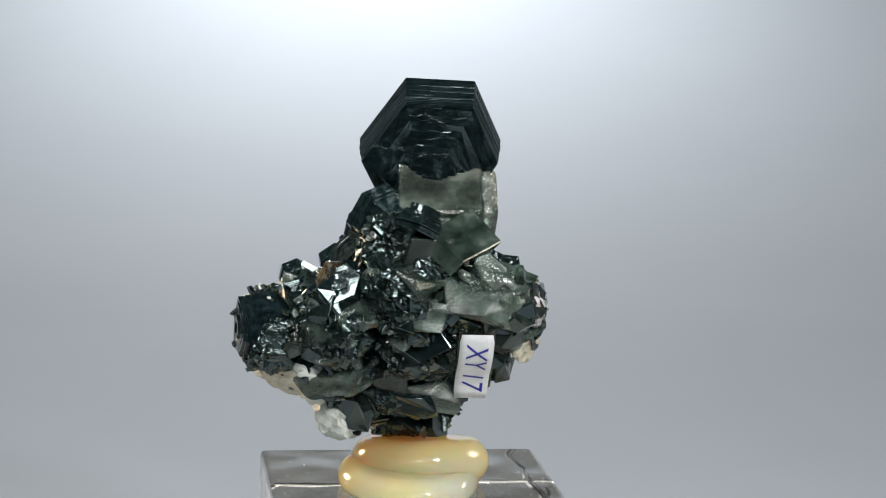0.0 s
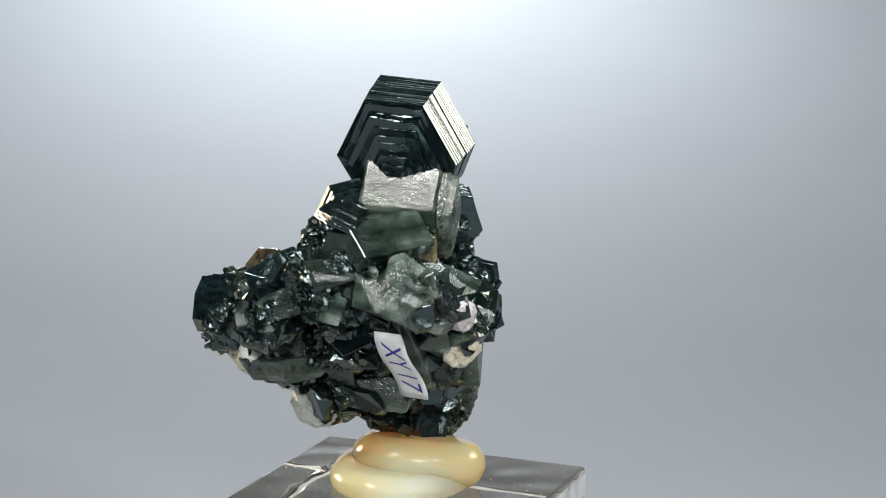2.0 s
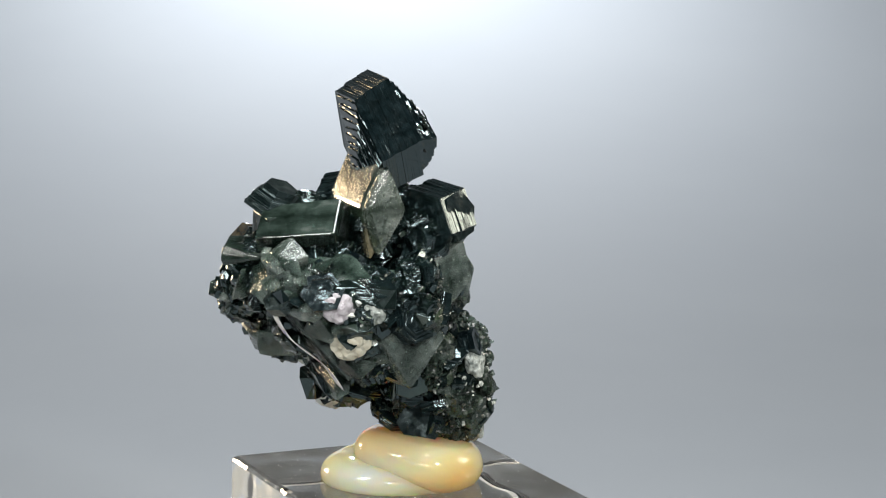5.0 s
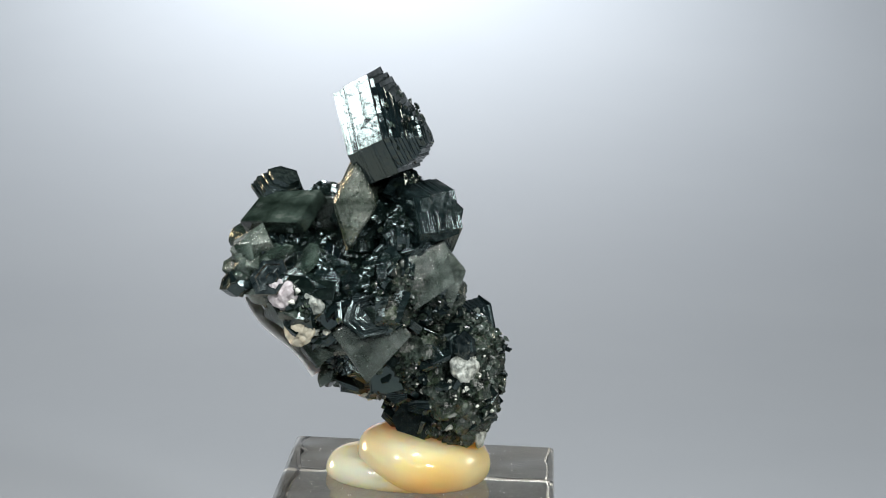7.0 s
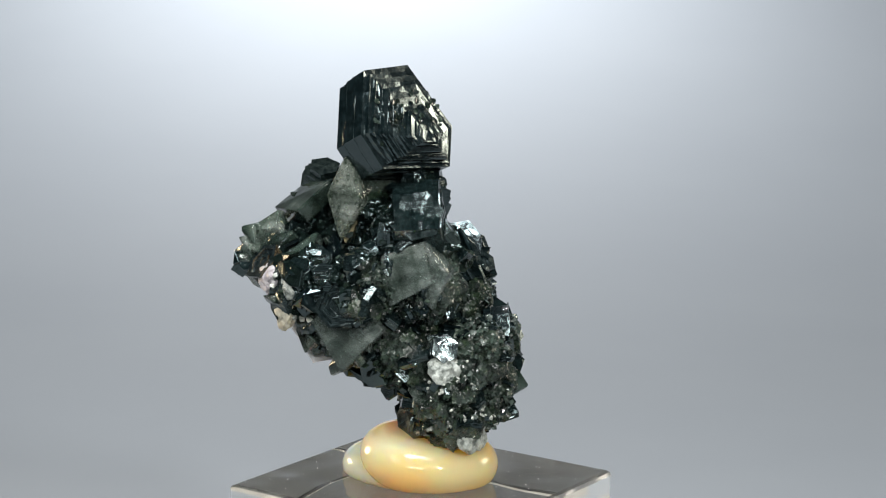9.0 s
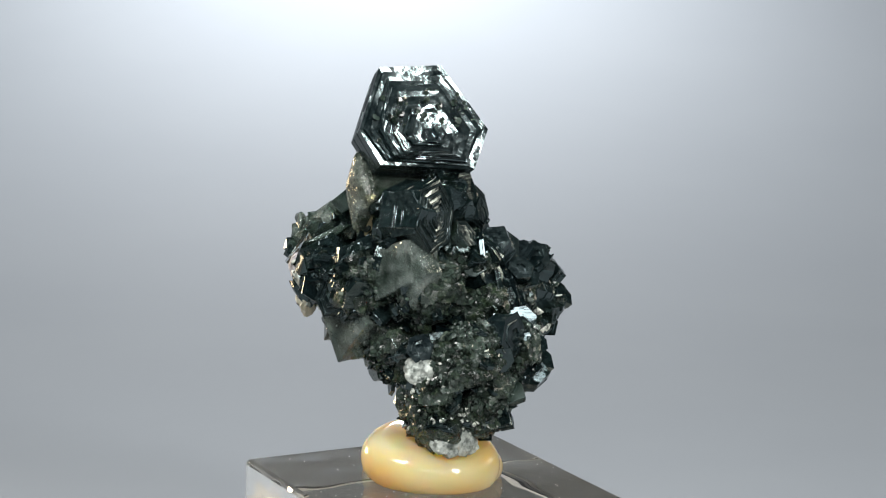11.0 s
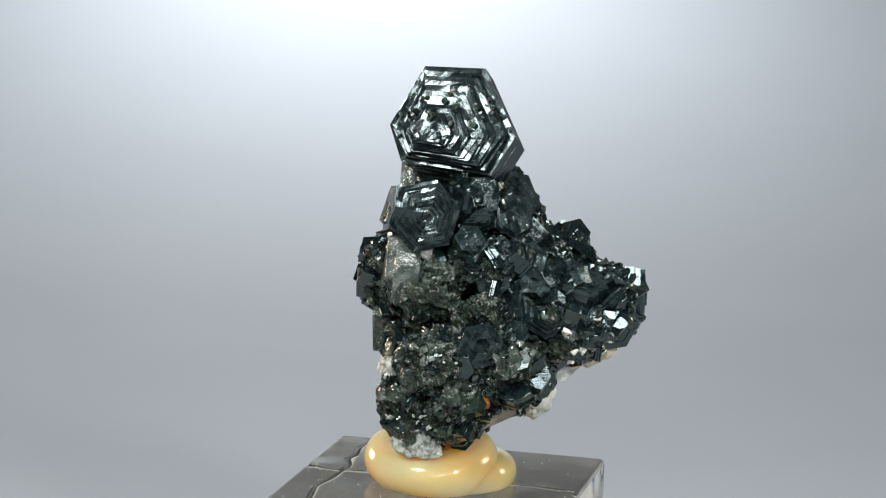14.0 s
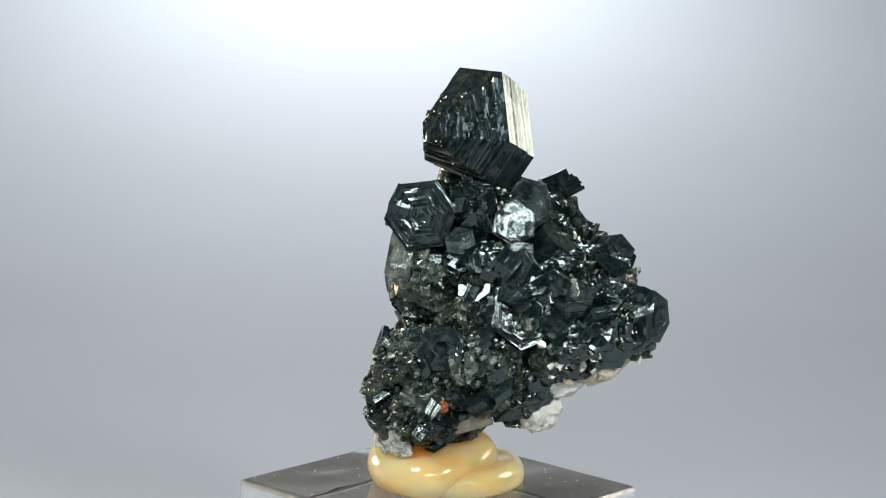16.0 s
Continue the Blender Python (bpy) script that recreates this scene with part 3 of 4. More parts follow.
mica(-30.0, -21.6, 35.6, (-0.45, 0.35, 0.82), 20, r=3.9, thick=6.0, plates=12, back=0.92, seed=49, step=0.03, terraces=3, chips=0.12)
mica(-27.6, -16.6, 36.6, (-0.35, 0.45, 0.82), 5, r=3.6, thick=4.0, plates=9, back=0.92, seed=55, step=0.03, terraces=3)
mica(-14.2, -17.2, 45.0, (-0.62, -0.35, 0.70), 15, r=4.2, thick=6.0, plates=12, back=0.9, seed=56, step=0.04, terraces=3)
mica(-18.4, -8.0, 24.8, (-0.55, 0.70, -0.35), 15, "grey-brown mica fan under the side arm", MICA_BROWN, r=2.8, thick=3.6, plates=9, back=0.7, seed=57, step=0.06, terraces=5, relief=0.3)
mica(-16.4, -5.6, 40.8, (-0.22, 0.91, 0.36), 20, r=3.4, thick=3.4, plates=8, back=0.92, seed=61, step=0.04, terraces=3)
mica(-18.2, -2.6, 37.6, (0.03, 0.745, 0.665), 5, r=2.6, thick=3.0, plates=7, back=0.92, seed=62, step=0.04, terraces=2)
mica(-23.4, -7.6, 38.8, (-0.22, 0.90, 0.37), 35, r=2.8, thick=3.4, plates=8, back=0.92, seed=63, step=0.04, terraces=2)
mica(-12.2, -1.4, 40.6, (0.34, 0.81, 0.48), 15, r=2.2, thick=2.6, plates=6, back=0.92, seed=64, step=0.04, terraces=2)
mica(-12.2, -8.4, 48.0, (-0.70, 0.66, 0.26), 28, r=4.2, thick=2.8, plates=7, back=0.96, seed=66, step=0.05, terraces=4, relief=0.4, centre=(-1.4, -2.0), dome=0.8)
mica(-21.8, -10.6, 35.4, (-0.66, 0.70, 0.28), 25, r=4.4, thick=2.6, plates=6, back=0.96, seed=67, step=0.05, terraces=4, relief=0.4, centre=(-1.4, -2.0), dome=0.8)
mica(15.6, -7.5, 32.8, (0.90, 0.35, 0.22), 15, r=4.4, thick=5.0, plates=12, back=0.85, seed=9, step=0.05, terraces=14, relief=0.18)
mica(6.8, 2.9, 49.0, (0.75, 0.5, 0.2), 15, r=4.6, thick=5.0, plates=14, back=0.9, seed=10, step=0.04, terraces=2)
mica(-19.6, -5.6, 33.6, (-0.72, 0.62, 0.26), 25, "black mica book with nested six-sided ledges", r=6.7, thick=8.0, plates=16, back=0.9, seed=11, step=0.02, terraces=8, relief=0.42, centre=(-1.8, -2.8), dome=1.6, seg=5)
mica(-29.5, -15.5, 28.6, (-0.75, 0.6, -0.1), 5, r=5.0, thick=6.0, plates=12, back=0.8, seed=12, step=0.05, terraces=3)
mica(2.6, -1.6, 11.2, (0.93, -0.3, 0.2), 0, "striated black mica foot pressed into the putty", r=4.4, thick=10.0, plates=16, back=0.9, seed=13, step=0.10)
mica(17.0, -24.6, 38.6, (0.76, -0.25, 0.60), 10, "brown-black mica on the feldspar", MICA_BROWN, r=3.6, thick=3.6, plates=9, back=0.9, seed=19, step=0.06, terraces=4)
mica(-14.5, -31.0, 41.5, (-0.3, -0.7, 0.55), 30, r=3.6, thick=3.4, plates=8, back=0.85, seed=17, step=0.06, terraces=2)
mica(-24.5, -11.5, 37.2, (-0.3, 0.25, 0.92), 15, r=4.5, thick=5.5, plates=11, back=0.92, seed=41, step=0.06, terraces=2)
mica(-19.6, -8.4, 39.4, (0.5, 0.3, 0.8), 35, r=3.4, thick=4.0, plates=9, back=0.9, seed=42, step=0.06, terraces=2)
mica(-27.6, -16.0, 33.0, (-0.72, 0.55, 0.38), 5, r=4.2, thick=4.5, plates=10, back=0.9, seed=43, step=0.06, terraces=5, relief=0.2)
mica(-16.6, -3.2, 33.0, (-0.3, 0.9, 0.3), 20, r=3.4, thick=4.0, plates=9, back=0.9, seed=44, step=0.06, terraces=5, relief=0.2)
mica(-13.0, -4.0, 42.2, (0.6, 0.5, 0.6), 10, r=3.5, thick=4.0, plates=9, back=0.9, seed=45, step=0.06, terraces=2)
mica(-7.1, -0.8, 44.4, (-0.5, 0.6, 0.6), 50, "", MICA_GREEN, r=3.0, thick=3.5, plates=8, back=0.9, seed=46, step=0.08, terraces=2)
mica(-22.0, -8.8, 32.0, (0.85, 0.4, 0.3), 10, r=3.4, thick=4.6, plates=10, back=0.9, seed=47, step=0.06, terraces=2)
mica(-16.6, -28.4, 41.4, (-0.84, 0.53, 0.06), 10, "thin brown mica sheet standing on the side arm", MICA_BROWN, r=3.7, thick=0.8, plates=3, back=0.95, seed=48, step=0.05, terraces=2)
mica(15.4, -32.2, 37.4, (0.5, -0.6, 0.6), 10, r=2.4, thick=2.6, plates=6, back=0.9, seed=65, step=0.06, terraces=2)
mica(4.4, 7.6, 26.0, (0.5, 0.75, 0.3), 20, r=2.6, thick=3.0, plates=7, back=0.9, seed=18, step=0.06, terraces=2)
mica(-13.2, 7.6, 27.4, (-0.62, 0.78, 0.06), 10, r=4.2, thick=4.5, plates=10, back=0.85, seed=14, step=0.05, terraces=2)
mica(-11.6, -0.6, 37.6, (-0.4, 0.75, 0.5), 40, r=3.4, thick=5.0, plates=10, back=0.9, seed=15, step=0.05, terraces=2)


def clear(name, bm, mat, label, m):
    return part(name, bm, mat, specimen, label, m)


clear("feldspar_crystal", lozenge(4.5, 8.6, 14.0, 1, 0.6, 1.0, 0.66), ZONED, "cloudy adularia crystal with grey, green and yellowish zones", facing(1.2, -13.6, 50.6, (1, 0.1, 0), 0))
clear("feldspar_crystal", lozenge(4.9, 8.6, 3.4, 2, 1.5, 0.90, 0.72), BACKLIT_ADULARIA, "milky end of the adularia crystal, its colour lifted for backlight glow", facing(9.3, -12.3, 50.6, (0.95, 0.31, 0), 0))
clear("feldspar_crystal", lozenge(4.3, 6.9, 4.6, 3, 0.9), ADULARIA, "cloudy grey adularia crystal", facing(3.4, 3.0, 38.2, (0.88, 0.46, 0.06), 12))
clear("feldspar_crystal", chipped_box(9.0, 9.0, 8.0, 35, 0.12, 0.4, 0.10), ADULARIA, "cloudy grey adularia block under the ringed mica", facing(4.6, -0.6, 38.6, (0.95, 0.30, 0.08), 18))
clear("feldspar_crystal", shard(14.5, 8.5, 5.0, 4, 22), GREEN_ADULARIA, "slab of cloudy green adularia", facing(9.0, -31.0, 39.8, (0.30, -0.88, 0.36), -18))
clear("feldspar_crystal", shard(10.0, 6.0, 4.4, 14), ADULARIA, "pale veined adularia slab", facing(13.6, -27.6, 36.6, (0.45, -0.85, 0.1), -8))
clear("feldspar_crystal", chipped_box(14.0, 7.4, 3.4, 5, 0.1, 0.3, 0.10), MIRROR_CLEAVAGE, "glassy feldspar block with a flat cleavage face", facing(5.0, -25.4, 47.8, (0.52, -0.42, 0.74), 7))
clear("feldspar_crystal", chipped_box(6.4, 14.5, 7.4, 31, 0.12, 0.25, 0.10), CLEAVAGE, "glassy grey feldspar block with a flat top", facing(-0.6, -23.2, 46.4, (0.08, -0.05, 1), 0))
clear("feldspar_crystal", chipped_box(6.4, 17.0, 3.2, 36, 0.05, 0.5, 0.10), GREEN_ADULARIA, "green glassy feldspar that carries the label", facing(7.5, -22.1, 28.7, (0.05, -0.73, -0.68), 0))
clear("feldspar_crystal", shard(10.0, 10.0, 3.6, 15), GREEN_ADULARIA, "green glassy feldspar under the label", facing(2.0, -22.6, 30.4, (-0.05, -0.78, -0.55), 10))
clear("feldspar_crystal", shard(10.0, 6.5, 4.6, 16), GREEN_ADULARIA, "green glassy feldspar", facing(1.0, -17.5, 19.8, (0.0, -0.85, -0.45), -5))
clear("feldspar_crystal", chipped_box(10.5, 10.0, 9.0, 6, 0.15, 0.5, 0.10), ADULARIA, "pale grey adularia block", facing(9.4, -9.6, 28.4, (0.94, 0.3, 0.05), 40))
clear("feldspar_crystal", shard(13.0, 7.5, 6.0, 7, 16), ADULARIA, "smoky grey feldspar block", facing(-17.0, -24.5, 26.5, (-0.3, -0.85, -0.4), 5))
clear("feldspar_crystal", shard(6.6, 6.6, 5.0, 24, 16), GREEN_ADULARIA, "dark glassy feldspar beside the label", facing(12.6, -23.4, 31.6, (0.6, -0.7, -0.3), 10))
clear("feldspar_crystal", shard(5.6, 5.4, 4.4, 25, 16), CLEAVAGE, "dark glassy feldspar beside the label", facing(12.6, -17.0, 25.6, (0.6, -0.6, -0.5), 30))
clear("feldspar_crystal", shard(4.6, 5.4, 3.4, 51, 14), PALE_ADULARIA, "clear white feldspar between the mica books", facing(-23.6, -12.0, 36.4, (-0.4, 0.9, 0.1), 20))
clear("feldspar_crystal", shard(7.0, 5.6, 4.6, 52, 14), PALE_ADULARIA, "cloudy white feldspar under the mica books", facing(-25.2, -10.8, 26.4, (-0.4, 0.9, -0.1), 20))
clear("feldspar_crystal", shard(7.5, 6.0, 4.4, 53, 16), PALE_ADULARIA, "pale translucent feldspar tip", facing(9.6, -29.4, 43.4, (0.7, -0.1, 0.7), 20))
clear("feldspar_crystal", shard(6.0, 4.4, 4.0, 54, 14), PALE_ADULARIA, "pale translucent feldspar tip", facing(13.6, -31.0, 39.6, (0.6, -0.5, 0.5), 35))
clear("smoky_plate", chipped_box(14.5, 7.4, 2.0, 8, 0.1, 0.2, 0.2), SMOKY, "smoky grey cleavage plate", facing(-11.6, 4.2, 15.2, (-0.74, 0.55, -0.38), 14))


def patch(x, y, z, rx, ry, rz, mat, label, seed, n=(0, 0, 1)):
    d = Vector(n).normalized() * 0.5
    return part("feldspar_patch", blob(rx * 1.15, ry * 1.15, rz * 1.1, seed, 0.2), mat, specimen, label, facing(x - d.x, y - d.y, z - d.z, n, seed * 40))


patch(16.9, -19.4, 30.2, 3.4, 2.6, 1.6, CREAM, "white crumbly feldspar", 1, (0.8, -0.5, 0))
patch(18.0, -22.0, 36.0, 2.3, 2.4, 1.5, PINK, "pinkish feldspar grain", 3, (0.95, -0.15, 0.05))
patch(18.6, -16.5, 35.2, 2.2, 2.4, 1.4, FELDSPAR, "white crumbly feldspar", 2, (0.9, -0.2, 0))
patch(-15.2, -12.8, 14.8, 3.9, 4.0, 4.0, WHITE, "white feldspar lump under the side arm", 4, (-0.2, -0.7, -0.5))
patch(-23.6, -21.0, 23.4, 5.8, 4.0, 2.6, CREAM, "cream feldspar edge", 5, (-0.3, -0.3, -0.9))
patch(-18.8, -16.3, 20.6, 4.8, 3.6, 3.0, WHITE, "white feldspar seam under the side arm", 11, (-0.2, -0.4, -0.9))
patch(-18.5, -25.0, 23.9, 4.0, 2.6, 2.0, WHITE, "translucent white feldspar under the side arm", 12, (-0.1, -0.6, -0.8))
patch(-0.9, 9.7, 10.8, 3.4, 3.0, 1.3, FELDSPAR, "white feldspar at the foot", 6, (0, 0.9, 0.1))
patch(-3.8, 9.4, 9.0, 2.6, 1.8, 0.9, FELDSPAR, "white feldspar at the foot", 13, (-0.2, 0.9, 0.1))
patch(4.4, 7.8, 22.3, 2.4, 2.4, 1.4, FELDSPAR, "pale feldspar grains", 7, (0.6, 0.7, 0.2))
patch(-10.4, -3.2, 35.9, 1.9, 1.2, 1.0, FELDSPAR, "small white feldspar grain", 8, (-0.4, 0.8, 0.3))
patch(-25.0, -9.6, 27.0, 2.6, 2.2, 1.6, FELDSPAR, "white feldspar", 9, (-0.6, 0.7, 0))
patch(-14.3, 8.0, 17.5, 0.9, 0.9, 0.8, ORANGE, "small orange garnet grain", 10, (-0.6, 0.7, 0))


def kept_free(p, margin):
    """True where nothing small grows: on the label and on the bare feldspar faces."""
    a, b = Vector((7.6, -30.5, 34.5)), Vector((7.2, -18.0, 20.0))
    t = max(0.0, min(1.0, (p - a).dot(b - a) / (b - a).length_squared))
    near = (p - a.lerp(b, t)).length < 3.2 + margin
    return near or (-6 < p.x < 12 and -19 < p.y < -8 and p.z > 45 - margin)


def flakes():
    """Small mica plates and dark grains all over the rock."""
    rnd = random.Random(11)
    kinds = [book(1.0, h, p, back=0.9, seed=20 + i, step=0.06, squash=q, chips=(0.10, 0.3, 0.35, 0.08, 0.3)[i], seg=2) for i, (h, p, q) in
             enumerate(((0.4, 3, 1.0), (0.7, 4, 0.8), (0.25, 2, 0.7), (1.0, 5, 1.0), (0.4, 3, 0.6)))]
    meshes = [mesh_of(b, "mica_plate", (MICA, MICA_GREEN, MICA, MICA, MICA_GREEN)[i]) for i, b in enumerate(kinds)]
    n = len(CORE_PTS)
    for i in range(420):
        k = rnd.randrange(n)
        p, nn = Vector(CORE_PTS[k]), Vector(CORE_NORMALS[k])
        if kept_free(p, 2.0):
            continue
        fine = p.y > -4 and p.z < 40
        glassy = p.y < -15
        if (not fine and rnd.random() < 0.35) or (glassy and rnd.random() < 0.88):
            continue
        size = (rnd.uniform(1.8, 3.2) if i % 3 == 0 else rnd.uniform(0.8, 1.7)) if fine else (rnd.uniform(2.0, 3.4) if i % 2 == 0 else rnd.uniform(1.0, 2.0))
        field = noise.noise_vector(p * 0.09)
        d = (nn * 0.7 + field * 0.9 + Vector([rnd.uniform(-.5, .5) for _ in range(3)])).normalized()
        ob = new("mica_plate", meshes[rnd.randrange(5)])
        ob.parent = specimen
        q = p + nn * rnd.uniform(-0.5, 0.4)
        ob.matrix_basis = facing(q.x, q.y, q.z, d, rnd.uniform(0, 60)) @ Matrix.Diagonal((size, size, size, 1))
    verts, faces = [], []
    stacks = [mesh_of(book(1.0, h, p, back=0.92, seed=70 + i, step=0.05, squash=q, chips=c, seg=1), "stack", MICA) for i, (h, p, q, c) in
              enumerate(((0.6, 5, 1.0, 0.12), (0.85, 6, 0.85, 0.25), (0.4, 4, 0.65, 0.3), (0.3, 3, 1.0, 0.2)))]
    shells = [([v.co.copy() for v in me.vertices], [tuple(q.vertices) for q in me.polygons]) for me in stacks]
    for i in range(1250):
        k = rnd.randrange(n)
        p, nn = Vector(CORE_PTS[k]), Vector(CORE_NORMALS[k])
        fine = p.y > -4 and p.z < 40
        glassy = p.y < -15
        if kept_free(p, 1.6) or (fine and rnd.random() < 0.75) or (glassy and rnd.random() < 0.95):
            continue
        size = rnd.uniform(1.6, 3.2) if glassy else rnd.uniform(0.9, 2.1) if rnd.random() < 0.6 else rnd.uniform(2.0, 3.4)
        d = (nn * 0.55 + noise.noise_vector(p * 0.07) * 1.3 + Vector([rnd.uniform(-.3, .3) for _ in range(3)])).normalized()
        q = p + nn * (rnd.uniform(-1.6, -0.3) if glassy else rnd.uniform(-0.6, 0.5))
        m = facing(q.x, q.y, q.z, d, rnd.uniform(0, 60))
        a, (vs, fs) = len(verts), rnd.choice(shells)
        verts += [tuple(m @ (v * size)) for v in vs]
        faces += [[a + j for j in f] for f in fs]
    me = bpy.data.meshes.new("mica_cover")
    me.from_pydata(verts, [], faces)
    me.materials.append(MICA)
    ob = new("mica_cover", me)
    ob.parent = specimen
    tagged(ob, "black mica books grown all over the rock", kind="stuff")
    verts, faces = [], []
    for i in range(6500):
        k = rnd.randrange(n)
        p, nn = Vector(CORE_PTS[k]), Vector(CORE_NORMALS[k])
        if kept_free(p, 0.0):
            continue
        fine = p.y > -4 and p.z < 40
        if not fine and rnd.random() < 0.82:
            continue
        size = rnd.uniform(0.22, 0.85) if fine else rnd.uniform(0.3, 1.1)
        d = (nn * 0.6 + noise.noise_vector(p * 0.12) * 0.8 + Vector([rnd.uniform(-.7, .7) for _ in range(3)])).normalized()
        q = p + nn * rnd.uniform(-0.2, 0.5)
        m = facing(q.x, q.y, q.z, d, rnd.uniform(0, 60))
        h, sq = size * rnd.uniform(0.15, 0.7), rnd.uniform(0.6, 1.0)
        a = len(verts)
        for zz, kk in ((-h, 0.95), (0.15 * h, 1.0)):
            for x, y, z in hexagon(size * kk, zz, 0, 0, 0, sq):
                verts.append(tuple(m @ Vector((x, y, z))))
        faces.append([a + j for j in range(6)][::-1])
        faces.append([a + 6 + j for j in range(6)])
        faces += [[a + j, a + (j + 1) % 6, a + 6 + (j + 1) % 6, a + 6 + j] for j in range(6)]
    top = facing(-0.6, -6.6, 62.1, (0.0, 0.934, 0.357), 0)
    for i in range(80):
        rad, a0 = 10.5 * math.sqrt(rnd.random()), rnd.uniform(0, 2 * math.pi)
        x, y = rad * math.cos(a0) - 0.8, rad * math.sin(a0) * 0.72 + 1.2
        t = 1 - rad / 11.5
        size, h = rnd.uniform(0.2, 0.75), rnd.uniform(0.08, 0.25)
        m = top @ pose(x * MM, y * MM, (5.7 * (1 - (1 - t) ** 1.5) - 0.05) * MM, rnd.gauss(0, 9), rnd.gauss(0, 9), rnd.choice((0, 60, 120)) + rnd.gauss(0, 6))
        a = len(verts)
        for zz, kk in ((-h, 0.95), (0.1, 1.0)):
            for px, py, pz in hexagon(size * kk, zz, 0, 0, 0, rnd.uniform(0.5, 1.0)):
                verts.append(tuple(m @ Vector((px, py, pz))))
        faces.append([a + j for j in range(6)][::-1])
        faces.append([a + 6 + j for j in range(6)])
        faces += [[a + j, a + (j + 1) % 6, a + 6 + (j + 1) % 6, a + 6 + j] for j in range(6)]
    me = bpy.data.meshes.new("grain_cover")
    me.from_pydata(verts, [], faces)
    me.materials.append(FINE)
    ob = new("grain_cover", me)
    ob.parent = specimen
    tagged(ob, "countless small glittering dark mica grains", kind="stuff")


def slabs():
    """Broad glassy slabs of mica and feldspar that make up the broken side of the stone."""
    rnd = random.Random(23)
    taken = []
    for k in rnd.sample(range(len(CORE_PTS)), len(CORE_PTS)):
        p, nn = Vector(CORE_PTS[k]), Vector(CORE_NORMALS[k])
        if p.y > -13 or p.x < -24 or p.z > 44 or nn.y > 0.1 or kept_free(p, 1.2) or any((p - q).length < 4.8 for q in taken):
            continue
        taken.append(p)
        d = (nn * 0.9 + noise.noise_vector(p * 0.06) * 0.8).normalized()
        dark = rnd.random() < 0.55
        q = p - nn * rnd.uniform(0.5, 1.2)
        bm = shard(rnd.uniform(7.5, 12.0), rnd.uniform(5.0, 7.5), rnd.uniform(2.2, 3.4), 200 + len(taken), 18)
        part("mica_slab" if dark else "feldspar_slab", bm, rnd.choice((MICA_MASS, MICA_MASS, MICA_SMOOTH)) if dark else rnd.choice((CLEAVAGE, GREEN_ADULARIA, CLEAVAGE)), specimen, "",
             facing(q.x, q.y, q.z, d, 70 * noise.noise(p * 0.05) + rnd.uniform(-25, 25)))
        if len(taken) > 60:
            break


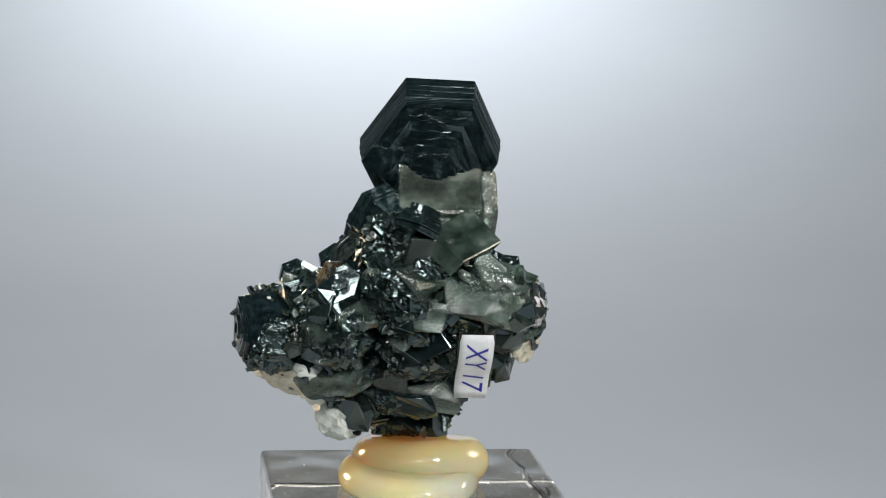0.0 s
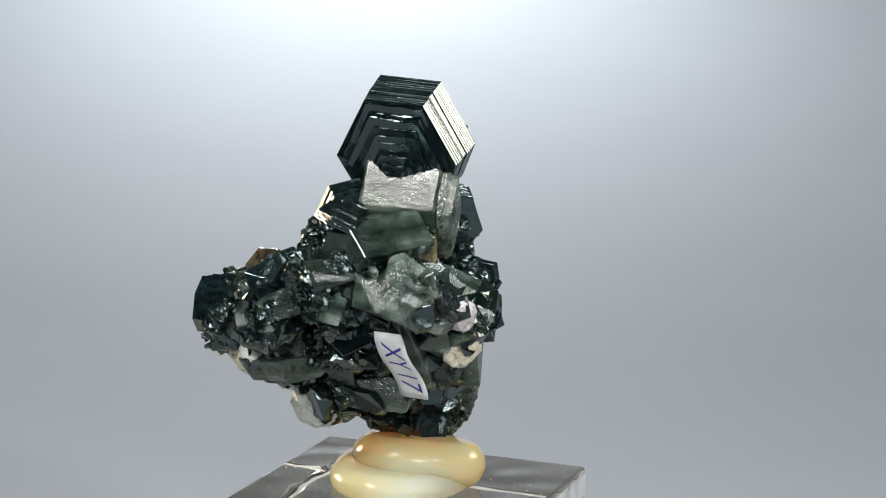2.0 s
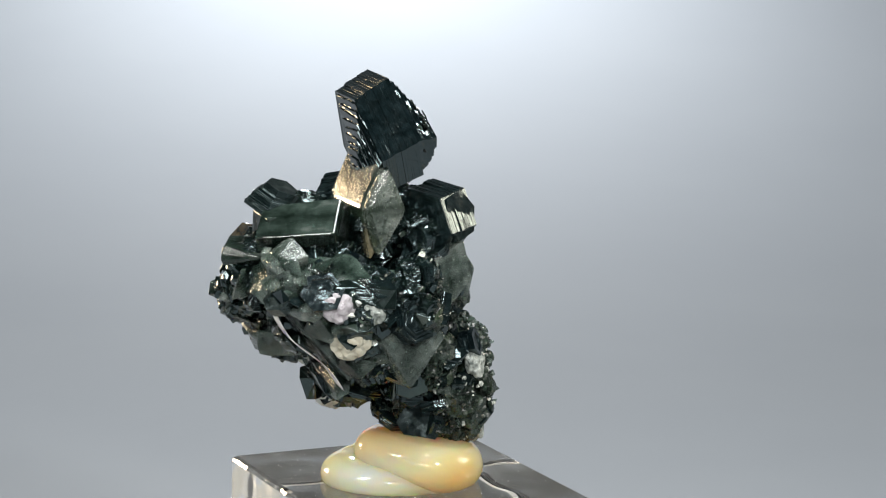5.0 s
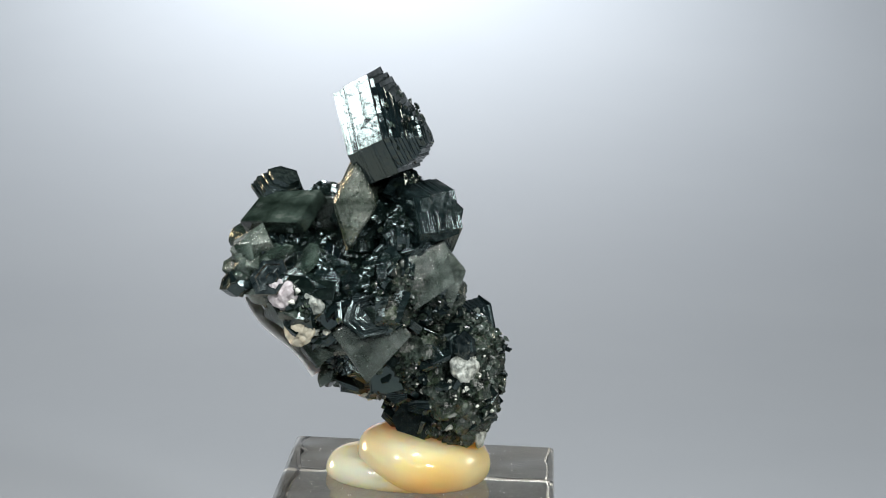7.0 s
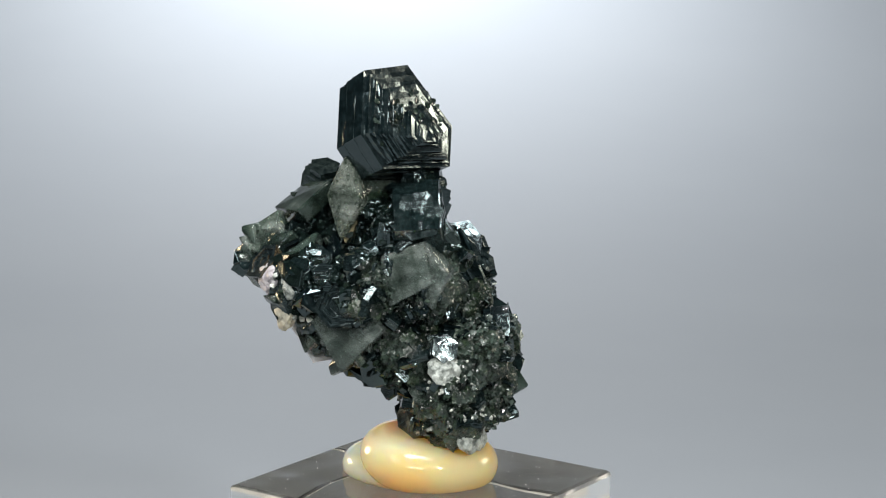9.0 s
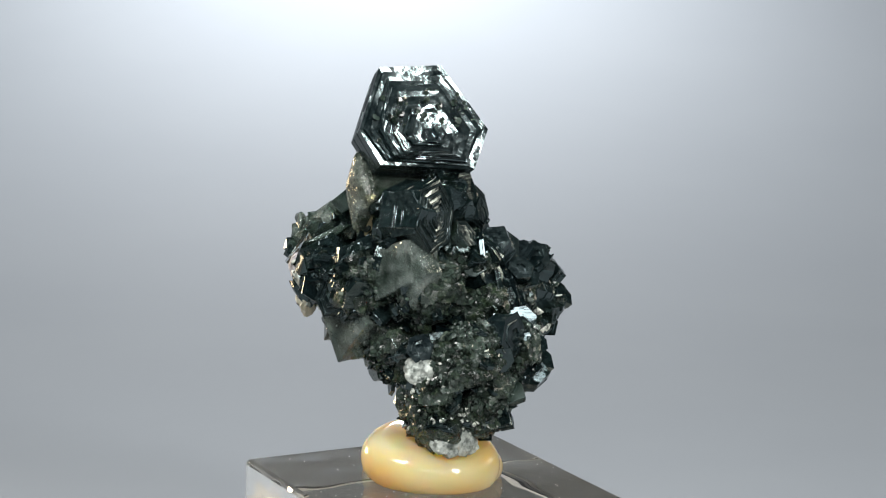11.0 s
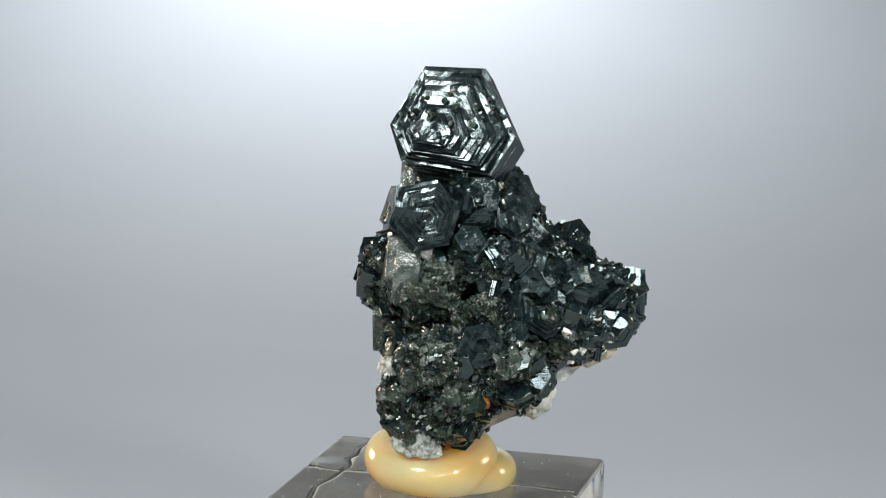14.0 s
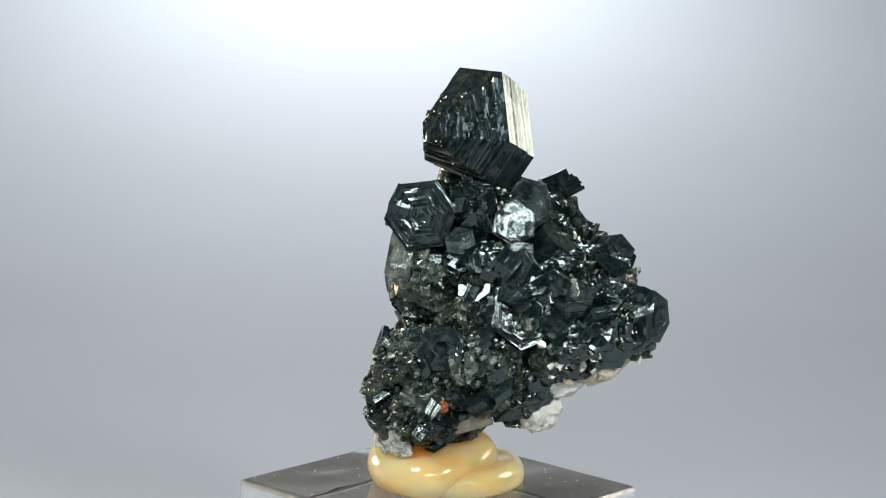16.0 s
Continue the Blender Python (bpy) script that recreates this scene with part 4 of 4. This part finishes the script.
def feldspar_grains():
    """Small pale grains round the white patches."""
    rnd = random.Random(5)
    meshes = {m: [mesh_of(shard(1.0, 0.8, 0.7, 60 + i, 12), "feldspar_grain", m) for i in range(3)] for m in (FELDSPAR, CREAM, ADULARIA, GREEN_ADULARIA, PALE_ADULARIA, CLEAVAGE, MICA)}

    def near(x, y, z, spread, count, mat, size):
        d = np.linalg.norm(CORE_PTS - np.array((x, y, z)), axis=1)
        pick = np.argsort(d)
        pick = [k for k in pick if d[k] < spread]
        for _ in range(count if pick else 0):
            k = pick[int(len(pick) * rnd.random() ** 1.4)]
            p, n = Vector(CORE_PTS[k]), Vector(CORE_NORMALS[k])
            q = p + n * rnd.uniform(0.1, 0.8)
            s = rnd.uniform(0.5, 1.3) * size
            ob = new("feldspar_grain", rnd.choice(meshes[mat]))
            ob.parent = specimen
            ob.matrix_basis = facing(q.x, q.y, q.z, (rnd.uniform(-1, 1), rnd.uniform(-1, 1), rnd.uniform(-1, 1)), rnd.uniform(0, 360)) @ Matrix.Diagonal((s, s, s, 1))

    def cluster(x, y, z, rx, ry, rz, count, mats, size):
        for _ in range(count):
            d = Vector([rnd.uniform(-1, 1) for _ in range(3)])
            p = Vector((x + d.x * rx, y + d.y * ry, z + d.z * rz))
            proud = (p - Vector((8.0, -29.6, 34.0))).dot(Vector((0.05, -0.73, -0.68)))
            if p.z < 45 and (kept_free(p, 0.6) or (p.z < 34 and proud > -0.8)):
                continue
            k = size * rnd.uniform(0.45, 1.15)
            ob = new("feldspar_grain", rnd.choice(meshes[rnd.choice(mats)]))
            ob.parent = specimen
            ob.matrix_basis = facing(p.x, p.y, p.z, (rnd.uniform(-1, 1), rnd.uniform(-1, 1), rnd.uniform(-1, 1)), rnd.uniform(0, 360)) @ Matrix.Diagonal((k * rnd.uniform(1, 1.6), k, k, 1))

    cluster(8.2, -29.6, 39.4, 7.5, 2.6, 4.0, 46, (GREEN_ADULARIA, ADULARIA, PALE_ADULARIA, MICA), 3.6)
    cluster(12.6, -25.5, 41.0, 3.0, 5.0, 2.6, 10, (GREEN_ADULARIA, MICA), 3.0)
    cluster(3.0, -23.0, 41.2, 6.0, 6.0, 1.2, 16, (GREEN_ADULARIA, ADULARIA, CLEAVAGE), 3.0)
    cluster(0.0, -22.5, 28.5, 3.5, 4.5, 4.5, 18, (GREEN_ADULARIA, CLEAVAGE), 3.4)
    cluster(9.8, -9.6, 25.2, 2.2, 4.6, 2.4, 16, (PALE_ADULARIA, ADULARIA, FELDSPAR), 2.8)
    cluster(-9.0, -27.0, 38.5, 6.0, 3.0, 4.0, 16, (GREEN_ADULARIA, CLEAVAGE, MICA), 3.0)
    cluster(-19.0, -24.0, 25.0, 5.0, 2.5, 2.5, 16, (ADULARIA, CLEAVAGE, FELDSPAR), 2.8)
    near(-1.5, 10.0, 10.0, 6.0, 70, FELDSPAR, 0.9)
    near(-1.5, 10.0, 10.0, 6.0, 40, ADULARIA, 1.2)
    near(4.8, 8.0, 21.0, 6.0, 26, FELDSPAR, 0.8)
    near(-6.0, 10.0, 22.0, 9.0, 34, ADULARIA, 1.3)
    near(17.0, -20.0, 32.0, 6.0, 22, FELDSPAR, 1.3)
    near(-25.0, -10.0, 26.0, 6.0, 22, FELDSPAR, 1.5)
    near(-16.0, -14.0, 16.0, 7.0, 26, FELDSPAR, 2.0)
    near(-22.0, -20.0, 22.0, 8.0, 24, CREAM, 1.8)
    near(4.0, 2.0, 16.0, 7.0, 20, FELDSPAR, 1.0)
    near(-10.0, -28.0, 34.0, 12.0, 30, ADULARIA, 2.2)
    near(-16.0, 2.0, 28.0, 9.0, 24, ADULARIA, 1.5)


# ---- paper label ----
def paper_label():
    rows, cols = 12, 5

    def at(u, v):
        top, low = Vector((8.0, -29.6, 34.0)), Vector((7.2, -17.6, 20.6))
        p = top.lerp(low, v) + Vector((0.1, -1.0, -0.8)) * (0.5 * math.sin(2 * math.pi * v) + 0.2 * math.sin(math.pi * v) + 0.75)
        return p + Vector((1, -0.05, 0.02)) * (u - 0.5) * 5.6 * (1 - 1.2 * max(0.0, abs(v - 0.5) - 0.42))

    bm = bmesh.new()
    nrm = Vector((0.05, -0.73, -0.68)).normalized()
    sheets = []
    for off in (0.0, 0.12):
        sheets.append([[bm.verts.new((at(i / cols, j / rows) + nrm * off) * MM) for i in range(cols + 1)] for j in range(rows + 1)])
    for s, flip in ((sheets[0], True), (sheets[1], False)):
        for j in range(rows):
            for i in range(cols):
                f = (s[j][i], s[j + 1][i], s[j + 1][i + 1], s[j][i + 1])
                bm.faces.new(f[::-1] if flip else f)
    a, b = sheets
    rim = [(0, i) for i in range(cols)] + [(j, cols) for j in range(rows)] + [(rows, i) for i in range(cols, 0, -1)] + [(j, 0) for j in range(rows, 0, -1)]
    for k, (j, i) in enumerate(rim):
        j2, i2 = rim[(k + 1) % len(rim)]
        bm.faces.new((a[j][i], b[j][i], b[j2][i2], a[j2][i2]))
    bmesh.ops.recalc_face_normals(bm, faces=bm.faces)
    paper = part("paper_label", bm, PAPER, specimen, "small white paper label with blue handwriting", smooth=True)
    data = bpy.data.curves.new("writing", "FONT")
    data.body, data.size, data.shear = "XY 17", 1.0, 0.2
    data.align_x, data.align_y = "CENTER", "CENTER"
    tmp = bpy.data.objects.new("writing", data)
    scene.collection.objects.link(tmp)
    bpy.context.view_layer.update()
    me = bpy.data.meshes.new_from_object(tmp.evaluated_get(bpy.context.evaluated_depsgraph_get()))
    bpy.data.objects.remove(tmp)
    bm = bmesh.new()
    bm.from_mesh(me)
    bmesh.ops.subdivide_edges(bm, edges=[e for e in bm.edges if e.calc_length() > 0.12], cuts=3)
    xs = [v.co.x for v in bm.verts]
    ys = [v.co.y for v in bm.verts]
    for v in bm.verts:
        along = (v.co.x - min(xs)) / (max(xs) - min(xs))
        across = (v.co.y - min(ys)) / (max(ys) - min(ys))
        v.co = (at(0.20 + 0.64 * across, 0.10 + 0.82 * along) + nrm * 0.16) * MM
    part("writing", bm, INK, paper, "blue handwritten letters")


flakes()
slabs()
feldspar_grains()
paper_label()


# ---- movement ----
def turn_at(t):
    """Degrees of the turntable at t seconds."""
    return math.degrees(-0.252632 * t - 0.0001452 * t * (t - 16) + 0.00011127 * t * (t - 8) * (t - 16) - 0.00001028 * t * (t - 5) * (t - 11) * (t - 16))


def motions():
    for thing, rest in ((turntable_ob, TABLE_AT), (block, BLOCK_AT), (putty_ob, Matrix.Identity(4)), (specimen, Matrix.Identity(4))):
        walk(thing, [(i * 0.5, pose(0, 0, 0, 0, 0, turn_at(i * 0.5)) @ rest) for i in range(33)])


motions()
